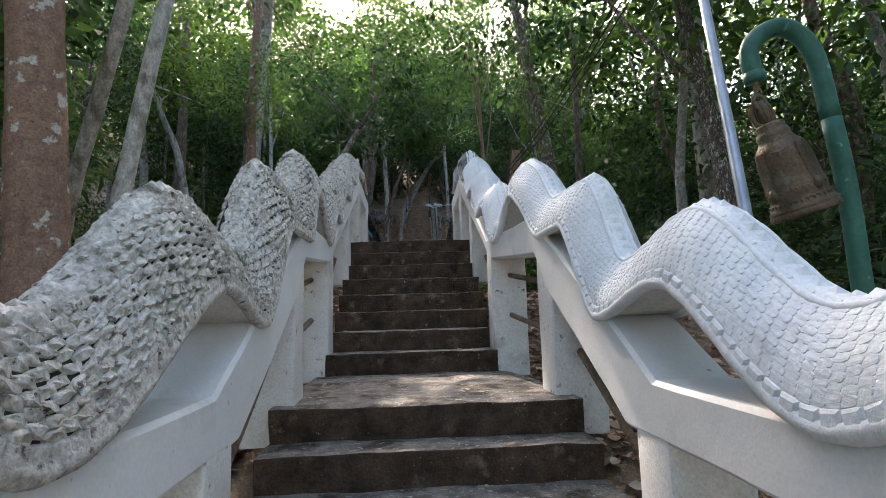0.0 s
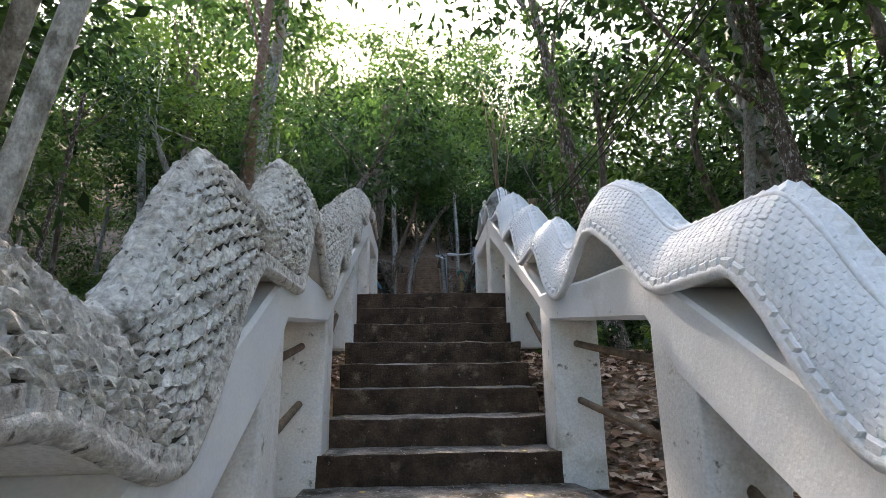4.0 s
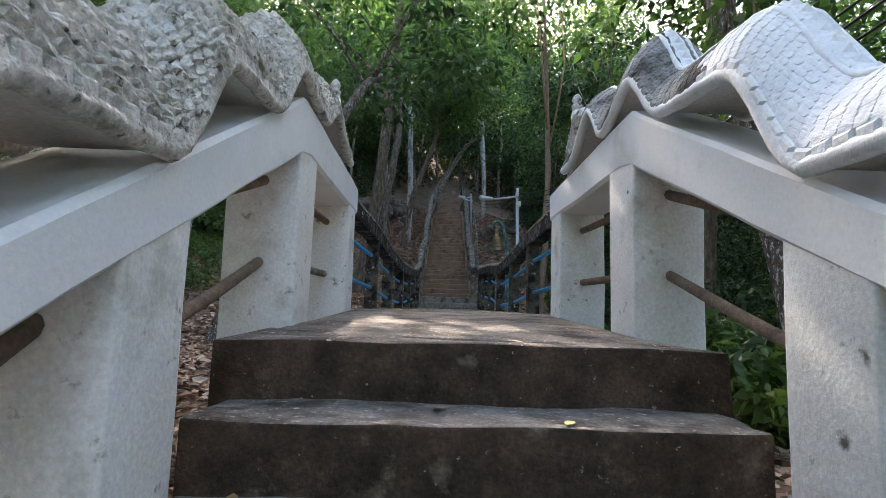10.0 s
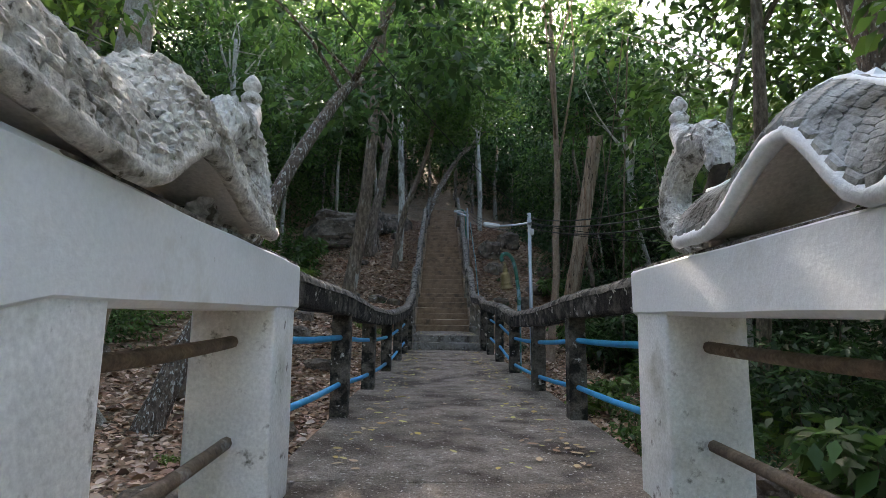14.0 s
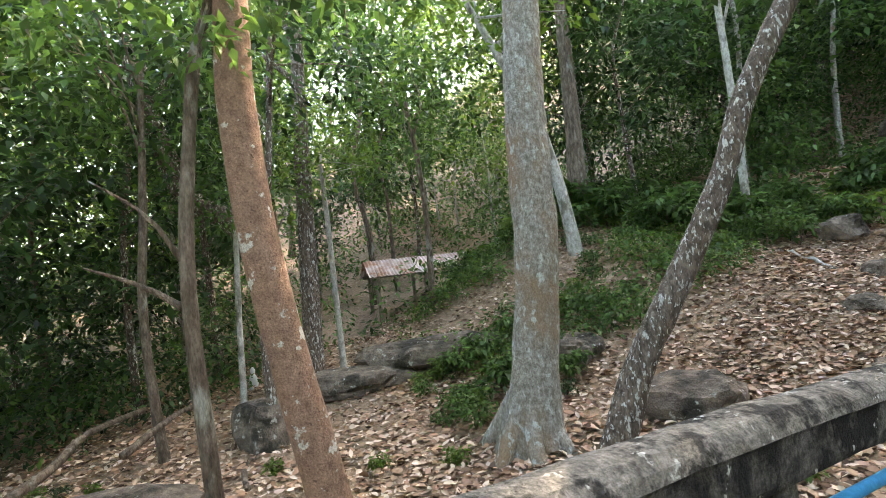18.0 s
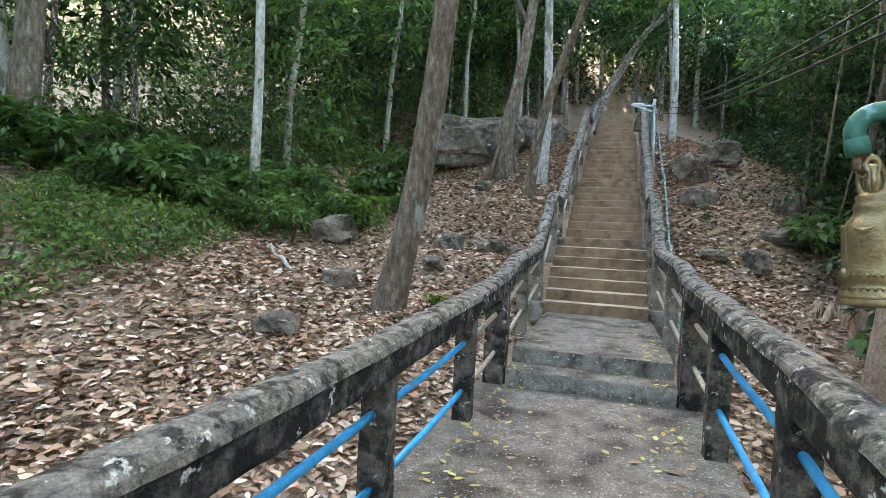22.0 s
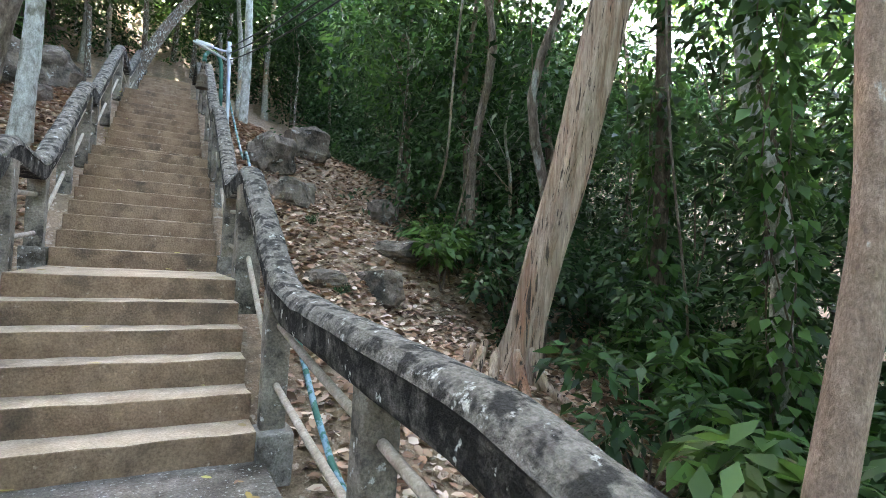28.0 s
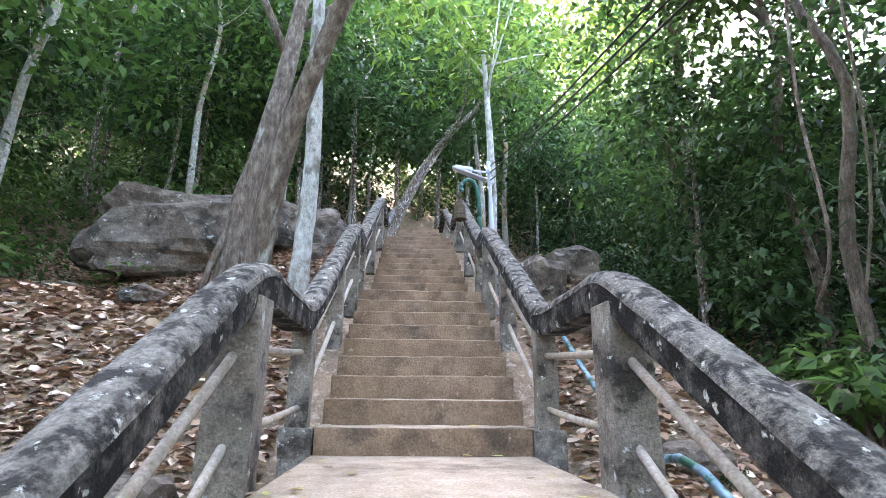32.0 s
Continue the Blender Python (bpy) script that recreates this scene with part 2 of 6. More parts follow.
B_GREY = mat("bark_grey", [(0.15, 0.14, 0.115), (0.27, 0.255, 0.215), (0.42, 0.41, 0.37)], 26, 0.95, 1.0, 60, stretch=(1, 1, 0.7), stain=(0.27, 0.185, 0.115), sscale=1.3, samt=(0.50, 0.66), dist=0.03, stain2=(0.46, 0.48, 0.44), s2scale=11, s2amt=(0.56, 0.64))
B_RED = mat("bark_red", [(0.19, 0.115, 0.08), (0.33, 0.21, 0.15)], 18, 0.9, 0.8, 60, stain=(0.50, 0.49, 0.44), sscale=7.0, samt=(0.595, 0.625), dist=0.02, stain2=(0.12, 0.075, 0.05), s2scale=30, s2amt=(0.62, 0.68))
B_TAN = mat("bark_tan", [(0.20, 0.135, 0.10), (0.36, 0.265, 0.20)], 16, 0.9, 0.9, 50, stretch=(1, 1, 0.5), stain=(0.46, 0.43, 0.38), sscale=8.0, samt=(0.66, 0.70), dist=0.02)
B_DARK = mat("bark_dark", [(0.05, 0.038, 0.029), (0.13, 0.10, 0.078), (0.24, 0.19, 0.15)], 20, 0.95, 1.0, 40, stretch=(1, 1, 0.45), dist=0.05, stain=(0.45, 0.45, 0.41), sscale=14, samt=(0.59, 0.63), stain2=(0.55, 0.55, 0.51), s2scale=34, s2amt=(0.57, 0.62))
B_BROWN = mat("bark_brown", [(0.065, 0.048, 0.036), (0.14, 0.108, 0.08), (0.25, 0.20, 0.155)], 16, 0.95, 1.0, 40, stretch=(1, 1, 0.35), dist=0.04, stain=(0.30, 0.30, 0.26), sscale=4, samt=(0.60, 0.68))
B_PALE = mat("bark_pale", [(0.20, 0.19, 0.155), (0.36, 0.35, 0.31), (0.48, 0.475, 0.43)], 15, 0.9, 0.8, 40, stretch=(1, 1, 0.6), stain=(0.14, 0.13, 0.10), sscale=4, samt=(0.52, 0.62), dist=0.02)
B_DEAD = mat("dead_wood", [(0.25, 0.155, 0.10), (0.50, 0.385, 0.29)], 16, 0.9, 1.0, 26, stretch=(1, 1, 0.06), dist=0.06, stain=(0.30, 0.145, 0.085), sscale=3.0, samt=(0.54, 0.68), stain2=(0.06, 0.042, 0.03), s2scale=22, s2amt=(0.58, 0.62))
L_DARK = mat("leaf_dark", [(0.016, 0.042, 0.015), (0.042, 0.092, 0.029)], 0.6, 0.42, 0, vary=0.6, island=True, translucent=0.36)
L_MID = mat("leaf_mid", [(0.032, 0.076, 0.022), (0.080, 0.150, 0.042)], 0.6, 0.42, 0, vary=0.55, island=True, translucent=0.46)
L_LIGHT = mat("leaf_light", [(0.060, 0.115, 0.024), (0.115, 0.185, 0.045)], 0.6, 0.45, 0, vary=0.45, island=True, translucent=0.5)


# ---- mesh helpers ----
def mesh_of(name, verts, faces, mats, smooth=False, index=None):
    me = bpy.data.meshes.new(name)
    me.from_pydata([tuple(v) for v in verts], [], faces)
    for m in mats if isinstance(mats, (list, tuple)) else [mats]:
        me.materials.append(m)
    if index is not None:
        me.polygons.foreach_set("material_index", index)
    if smooth:
        me.polygons.foreach_set("use_smooth", [True] * len(me.polygons))
    me.update()
    return me


def thing(name, label, category, group="", at=(0, 0, 0), kind=""):
    ob = new(name)
    ob.location = at
    return tagged(ob, label, category, group, kind)


def put(name, me, parent=None, label="", loc=None, kind=""):
    ob = new(name, me)
    if parent:
        ob.parent = parent
    if loc is not None:
        ob.matrix_basis = loc if isinstance(loc, Matrix) else Matrix.Translation(loc)
    return tagged(ob, label, kind=kind)


def part(name, bm, material, parent=None, label="", smooth=False, kind=""):
    me = bpy.data.meshes.new(name)
    bm.to_mesh(me)
    bm.free()
    for m in material if isinstance(material, (list, tuple)) else [material]:
        me.materials.append(m)
    if smooth:
        me.polygons.foreach_set("use_smooth", [True] * len(me.polygons))
    return put(name, me, parent, label, kind=kind)


def nz(p, s=1.0, seed=0.0):
    return noise.noise(Vector((p[0] * s + seed, p[1] * s - seed, p[2] * s + 0.7 * seed)))


def lerp(a, b, t):
    return a + (b - a) * t


def spline(knots):
    """A smooth curve z(y) through knots (y, z)."""
    ys = np.array([k[0] for k in knots], float)
    zs = np.array([k[1] for k in knots], float)
    d = np.gradient(zs, ys)
    sl = np.diff(zs) / np.diff(ys)
    d[1:-1] = np.where(sl[:-1] * sl[1:] <= 0, 0, 2 * sl[:-1] * sl[1:] / (sl[:-1] + sl[1:] + 1e-9))

    def f(y):
        i = int(min(max(np.searchsorted(ys, y) - 1, 0), len(ys) - 2))
        h = ys[i + 1] - ys[i]
        u = min(max((y - ys[i]) / h, 0), 1)
        return float(zs[i] * (1 + 2 * u) * (1 - u) ** 2 + d[i] * h * u * (1 - u) ** 2 + zs[i + 1] * u * u * (3 - 2 * u) + d[i + 1] * h * u * u * (u - 1))

    return f


def tube_mesh(name, pts, radii, mats, sides=10, rough=0.0, rscale=3.0, seed=0.0, squash=1.0, cap=True, flat=False):
    """A round body along points."""
    pts = [Vector(p) for p in pts]
    verts, faces = [], []
    up = Vector((0, 0, 1))
    tan0 = (pts[1] - pts[0]).normalized()
    side = tan0.cross(up)
    if side.length < 0.1:
        side = Vector((1, 0, 0))
    side.normalize()
    for i, p in enumerate(pts):
        tan = (pts[min(i + 1, len(pts) - 1)] - pts[max(i - 1, 0)]).normalized()
        side = (side - tan * side.dot(tan)).normalized()
        other = tan.cross(side)
        for k in range(sides):
            a = 2 * math.pi * k / sides
            r = radii[i]
            if rough:
                r *= 1 + rough * nz(p + side * math.cos(a) * radii[i] * 2 + other * math.sin(a) * radii[i] * 2, rscale, seed)
            verts.append(p + side * math.cos(a) * r + other * math.sin(a) * r * squash)
    n = len(pts)
    for i in range(n - 1):
        for k in range(sides):
            a, b = i * sides + k, i * sides + (k + 1) % sides
            faces.append((a, b, b + sides, a + sides))
    if cap:
        faces.append(tuple(range(sides))[::-1])
        faces.append(tuple((n - 1) * sides + k for k in range(sides)))
    return mesh_of(name, verts, faces, mats, smooth=not flat)


def curve_pts(knots, n):
    """Points on a smooth curve through knots."""
    k = [Vector(p) for p in knots]
    out = []
    for i in range(n):
        u = i / (n - 1) * (len(k) - 1)
        j = min(int(u), len(k) - 2)
        t = u - j
        p0, p1, p2, p3 = k[max(j - 1, 0)], k[j], k[j + 1], k[min(j + 2, len(k) - 1)]
        out.append(0.5 * ((2 * p1) + (p2 - p0) * t + (2 * p0 - 5 * p1 + 4 * p2 - p3) * t * t + (3 * p1 - p0 - 3 * p2 + p3) * t ** 3))
    return out


def worn_box(name, x0, x1, y0, y1, z0, z1, mats, seed=0.0, wear=0.012, step=0.12, bev=0.012, top=0, side=0):
    """A cast block with softened, chipped edges. mats may hold a top and a side material (indices top, side)."""
    bm = bmesh.new()
    bmesh.ops.create_cube(bm, size=1.0)
    for v in bm.verts:
        v.co = (lerp(x0, x1, v.co.x + 0.5), lerp(y0, y1, v.co.y + 0.5), lerp(z0, z1, v.co.z + 0.5))
    for axis, size in enumerate((x1 - x0, y1 - y0, z1 - z0)):
        cuts = int(min(14, size / step))
        if cuts > 0:
            es = [e for e in bm.edges if abs((e.verts[0].co - e.verts[1].co)[axis]) > 0.9 * size]
            bmesh.ops.subdivide_edges(bm, edges=es, cuts=cuts, use_grid_fill=True)
    if bev:
        es = [e for e in bm.edges if len(e.link_faces) == 2 and e.calc_face_angle(0) > 1.0]
        bmesh.ops.bevel(bm, geom=es, offset=bev, segments=2, affect="EDGES", profile=0.6)
    for v in bm.verts:
        n = noise.noise_vector(v.co * 5 + Vector((seed, seed * 2, 0)))
        n2 = noise.noise_vector(v.co * 16 + Vector((seed, 0, seed)))
        v.co += n * wear + n2 * wear * 0.5
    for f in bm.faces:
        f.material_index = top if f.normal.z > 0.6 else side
        f.smooth = True
    me = bpy.data.meshes.new(name)
    bm.to_mesh(me)
    bm.free()
    for m in mats if isinstance(mats, (list, tuple)) else [mats]:
        me.materials.append(m)
    return me


# ---- the ground ----
GZ = spline([(-400, -2), (-30, -1.2), (-4, -0.03), (1.2, -0.02), (2.6, 0.5), (4.0, 0.6), (6.2, 1.45), (9, 1.7), (13, 1.85), (16.0, 2.05), (17.3, 2.4), (19.6, 2.5),
             (21.3, 3.3), (22.3, 3.45), (24.8, 4.9), (25.7, 5.0), (29.2, 6.8), (34, 8.2), (60, 22), (90, 30), (400, 34)])


def ground_z(x, y):
    g = GZ(y)
    a = abs(x)
    wob = 0.10 * nz((x, y, 0), 0.6) + 0.25 * nz((x, y, 3), 0.17) * min(1, max(0, (a - 1.5) / 4))
    hill = min(1, max(0, (y - 6) / 10))
    if x < 0:
        g += 0.055 * max(0, min(a, 14) - 3.0) * min(1, max(0, (y - 5) / 3)) * min(1, max(0, (13 - y) / 3))
        g += 0.03 * max(0, min(a, 14) - 2.0) * min(1, max(0, (y - 6) / 3)) * min(1, max(0, (19 - y) / 4))
        g += 0.10 * max(0, min(a, 40) - 3.0) * min(1, max(0, (y - 10) / 5)) + 0.04 * max(0, a - 1.2) * hill * min(1, max(0, (y - 17) / 4)) + 0.25 * max(0, min(a, 40) - 18)
        bank = min(1, max(0, (y - 14) / 2.5)) * min(1, max(0, (22 - y) / 2.5))
        g -= 0.065 * max(0, min(a, 12) - 2) * min(1, max(0, (13 - y) / 2.5)) * min(1, max(0, (y - 5) / 3))
        g += bank * (0.14 * max(0, min(a, 9) - 2.5) * min(1, max(0, (12.5 - a) / 3)) + 0.3 * min(1, max(0, a - 1.2)))
        g -= 0.14 * max(0, min(a, 14) - 9) * min(1, max(0, (y - 12) / 2)) * min(1, max(0, (19 - y) / 2))
        g -= 0.30 * max(0, min(a, 6) - 2.2) * min(1, max(0, (y - 25) / 2)) * min(1, max(0, (33 - y) / 3))
    else:
        drop = min(1, max(0, (y - 11) / 6))
        g -= 0.24 * max(0, min(a, 9) - 1.0) * drop
        g += 0.20 * max(0, min(a, 60) - 16)
    under = max(0, 1 - max(0, a - 0.75) / 0.7)
    return g + wob * (1 - 0.8 * under) - 0.12 * under


def axis_steps(lo, hi, near, fine, far):
    out, v = [], near[0]
    while v < near[1]:
        out.append(v)
        v += fine
    v, s = near[1], fine
    while v < hi:
        out.append(v)
        s *= far
        v += s
    out.append(hi)
    v, s, pre = near[0], fine, []
    while v > lo:
        s *= far
        v -= s
        pre.append(max(v, lo))
    return sorted(set(pre + out))


gx = axis_steps(-400, 400, (-9, 9), 0.28, 1.12)
gy = axis_steps(-300, 400, (-3, 33), 0.28, 1.12)
gverts = [(x, y, ground_z(x, y)) for y in gy for x in gx]
nx = len(gx)
gfaces = [(j * nx + i, j * nx + i + 1, (j + 1) * nx + i + 1, (j + 1) * nx + i) for j in range(len(gy) - 1) for i in range(nx - 1)]
ground = put("ground", mesh_of("ground", gverts, gfaces, M_SOIL, smooth=True))
tagged(ground, "brown forest soil sloping up a wooded hill", "ground", kind="structure")

# ---- the serpent stair ----
SKEW = Matrix.Translation((-0.02, 8.5, 0)) @ Matrix.Rotation(math.atan(0.018), 4, "Z") @ Matrix.Translation((0, -8.5, 0))
stair = thing("staircase_lower", "worn stained concrete steps with darker risers between white serpent balustrades", "stairs", kind="structure")
stair.matrix_basis = SKEW
HW = 0.775
low = [(1.40, 0.0, 0.195), (1.70, 0.195, 0.39), (2.00, 0.39, 0.585), (2.29, 0.585, 0.78)]
for i, (y, z0, z1) in enumerate(low):
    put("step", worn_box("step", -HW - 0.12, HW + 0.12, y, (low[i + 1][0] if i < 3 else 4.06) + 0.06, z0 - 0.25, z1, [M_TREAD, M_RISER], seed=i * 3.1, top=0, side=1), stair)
for i in range(8):
    y, z = 4.03 + i * 0.315, 0.78 + (i + 1) * 0.1975
    y1 = y + 0.315 + 0.06 if i < 7 else 8.75
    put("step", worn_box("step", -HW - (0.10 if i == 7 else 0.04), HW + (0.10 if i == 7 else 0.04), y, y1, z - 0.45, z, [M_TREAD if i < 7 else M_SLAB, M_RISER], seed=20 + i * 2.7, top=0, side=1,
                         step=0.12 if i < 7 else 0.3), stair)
put("apron", worn_box("apron", -1.5, 1.5, -3.0, 1.9, -0.3, 0.0, [M_TREAD, M_RISER], seed=4.2, step=0.4), stair)

BEAM_TOP = [(-4.0, 1.02), (1.12, 1.03), (2.76, 1.96), (3.0, 2.03), (4.28, 2.06), (6.87, 3.46), (8.58, 3.42)]
BEAM_LOW = [(-4.0, 0.78), (1.40, 0.80), (2.55, 1.47), (2.78, 1.73), (4.05, 1.84), (6.84, 3.17), (7.0, 3.20), (8.58, 3.20)]
TH = 0.34


def poly_at(p, y):
    for (a, b), (c, d) in zip(p, p[1:]):
        if y <= c:
            return lerp(b, d, (y - a) / (c - a))
    return p[-1][1]


def strip_mesh(name, ys, lo, hi, x0, x1, mats, seed=0.0, wear=0.006):
    """A bar along y between two heights, with slightly uneven faces."""
    verts, faces = [], []
    b = 0.018
    for y in ys:
        l, h = lo(y), hi(y)
        ring = [(x0 + b, l), (x1 - b, l), (x1, l + b), (x1, h - b), (x1 - b, h), (x0 + b, h), (x0, h - b), (x0, l + b)]
        for x, z in ring:
            w = noise.noise_vector(Vector((x * 3 + seed, y * 3, z * 3))) * wear
            verts.append((x + w.x, y, z + w.z))
    n = len(ys)
    for i in range(n - 1):
        for k in range(8):
            faces.append((i * 8 + k, (i + 1) * 8 + k, (i + 1) * 8 + (k + 1) % 8, i * 8 + (k + 1) % 8))
    faces += [tuple(range(8)), tuple((n - 1) * 8 + k for k in range(8))[::-1]]
    return mesh_of(name, verts, faces, mats)


POSTS = [(-2.4, -2.1), (-0.65, -0.35), (1.03, 1.31), (2.44, 2.76), (4.03, 4.33), (5.53, 5.82), (6.83, 7.16), (8.24, 8.54)]


def floor_at(y):
    f = 0.0
    for yy, _, z1 in low:
        if y >= yy:
            f = z1
    for i in range(8):
        if y >= 4.03 + i * 0.315:
            f = 0.78 + (i + 1) * 0.1975
    return f


ys_beam = sorted(set([round(-4 + 0.14 * i, 3) for i in range(91) if -4 + 0.14 * i < 8.55] + [p[0] for p in BEAM_TOP] + [p[0] for p in BEAM_LOW]))
parapets = []
for sgn, tag in ((-1, "left"), (1, "right")):
    par = thing("balustrade", "white-painted concrete balustrade with square openings and stained posts", "balustrade", "serpent stair balustrades", kind="structure")
    par.matrix_basis = SKEW
    x0, x1 = sorted((sgn * HW, sgn * (HW + TH)))
    put("beam", strip_mesh("beam", ys_beam, lambda y: poly_at(BEAM_LOW, y), lambda y: poly_at(BEAM_TOP, y), x0, x1, M_WHITE, seed=sgn * 2.0), par)
    put("weathered_top", strip_mesh("weathered_top", [7.0 + 0.13 * i for i in range(13)], lambda y: poly_at(BEAM_TOP, y) - 0.02, lambda y: poly_at(BEAM_TOP, y) + 0.005, x0 + 0.006, x1 - 0.006, M_RAIL_TOP, seed=sgn * 5.0, wear=0.003), par, "grey lichened top of the wall")
    for j, (a, b) in enumerate(POSTS):
        zb = floor_at((a + b) / 2) - 0.25
        zt = max(poly_at(BEAM_LOW, a), poly_at(BEAM_LOW, b)) + 0.04
        put("post", worn_box("post", x0 + 0.004, x1 - 0.004, a, b, zb, zt, M_POST, seed=j * 1.7 + sgn, wear=0.006, bev=0.012, step=0.3), par)
    # iron bars let into the posts
    for (a, b), (c, d) in zip(POSTS[1:], POSTS[2:]):
        for hgt in (0.34, 0.72):
            xm = (x0 + x1) / 2
            za, zc = floor_at(b - 0.05) + hgt, floor_at(c + 0.05) + hgt
            if d < 1.6:
                continue
            p = [(xm, b - 0.12, za), (xm + 0.01, (b + c) / 2, (za + zc) / 2 - 0.01), (xm, c + 0.12, zc)]
            put("bar", tube_mesh("bar", curve_pts(p, 5), [0.024] * 5, M_RUST, 8, 0.1, 20), par, "rusty brown iron pipe")
    parapets.append(par)

# ---- the serpents on top ----
RIDGE_R = [(-3.8, 1.48), (-2.9, 1.78), (-2.0, 1.45), (-0.7, 1.72), (0.30, 1.33), (0.93, 1.71), (1.55, 1.58), (2.02, 2.12), (2.60, 2.14), (3.02, 2.48), (3.35, 2.61), (3.88, 2.36), (4.28, 2.67), (4.76, 2.70), (5.15, 3.06), (5.64, 3.10),
           (6.0, 3.48), (6.55, 3.54), (6.82, 3.84), (7.2, 3.75), (7.48, 3.85), (7.95, 3.70), (8.1, 3.70)]
UNDER_R = [(-3.8, 1.12), (-2.9, 1.46), (-2.0, 1.12), (-0.6, 1.40), (0.24, 1.02), (0.99, 1.41), (1.62, 1.28), (2.16, 1.84), (2.58, 1.84), (3.06, 2.17), (3.32, 2.30), (3.84, 1.98), (4.38, 2.44), (4.84, 2.42), (5.26, 2.85), (5.68, 2.85),
           (6.0, 3.24), (6.5, 3.31), (6.84, 3.59), (7.22, 3.46), (7.47, 3.69), (7.9, 3.48), (8.1, 3.48)]
RIDGE_L = [(-3.8, 1.48), (-2.9, 1.78), (-2.0, 1.45), (-0.7, 1.72), (0.28, 1.36), (1.0, 1.82), (1.60, 1.66), (2.14, 2.27), (2.72, 2.25), (3.15, 2.66), (4.04, 2.48), (4.45, 2.76), (4.69, 2.69), (5.04, 3.04), (5.62, 3.14),
           (5.92, 3.45), (6.47, 3.56), (6.69, 3.78), (7.25, 3.74), (7.52, 3.88), (8.0, 3.72), (8.1, 3.72)]
UNDER_L = [(-3.8, 1.12), (-2.9, 1.46), (-2.0, 1.12), (-0.6, 1.40), (0.20, 1.02), (1.18, 1.44), (1.70, 1.29), (2.30, 1.88), (2.92, 1.89), (3.24, 2.33), (4.04, 2.02), (4.5, 2.42), (4.8, 2.37), (5.19, 2.80), (5.64, 2.82),
           (5.96, 3.19), (6.38, 3.22), (6.72, 3.53), (7.2, 3.47), (7.5, 3.62), (7.95, 3.49), (8.1, 3.48)]
PROFILE = [(-0.170, 0.0), (-0.188, 0.07), (-0.182, 0.24), (-0.158, 0.46), (-0.112, 0.69), (-0.064, 0.86), (-0.022, 0.985), (0.022, 0.985), (0.064, 0.86), (0.112, 0.69), (0.158, 0.46), (0.182, 0.24), (0.188, 0.07), (0.170, 0.0)]


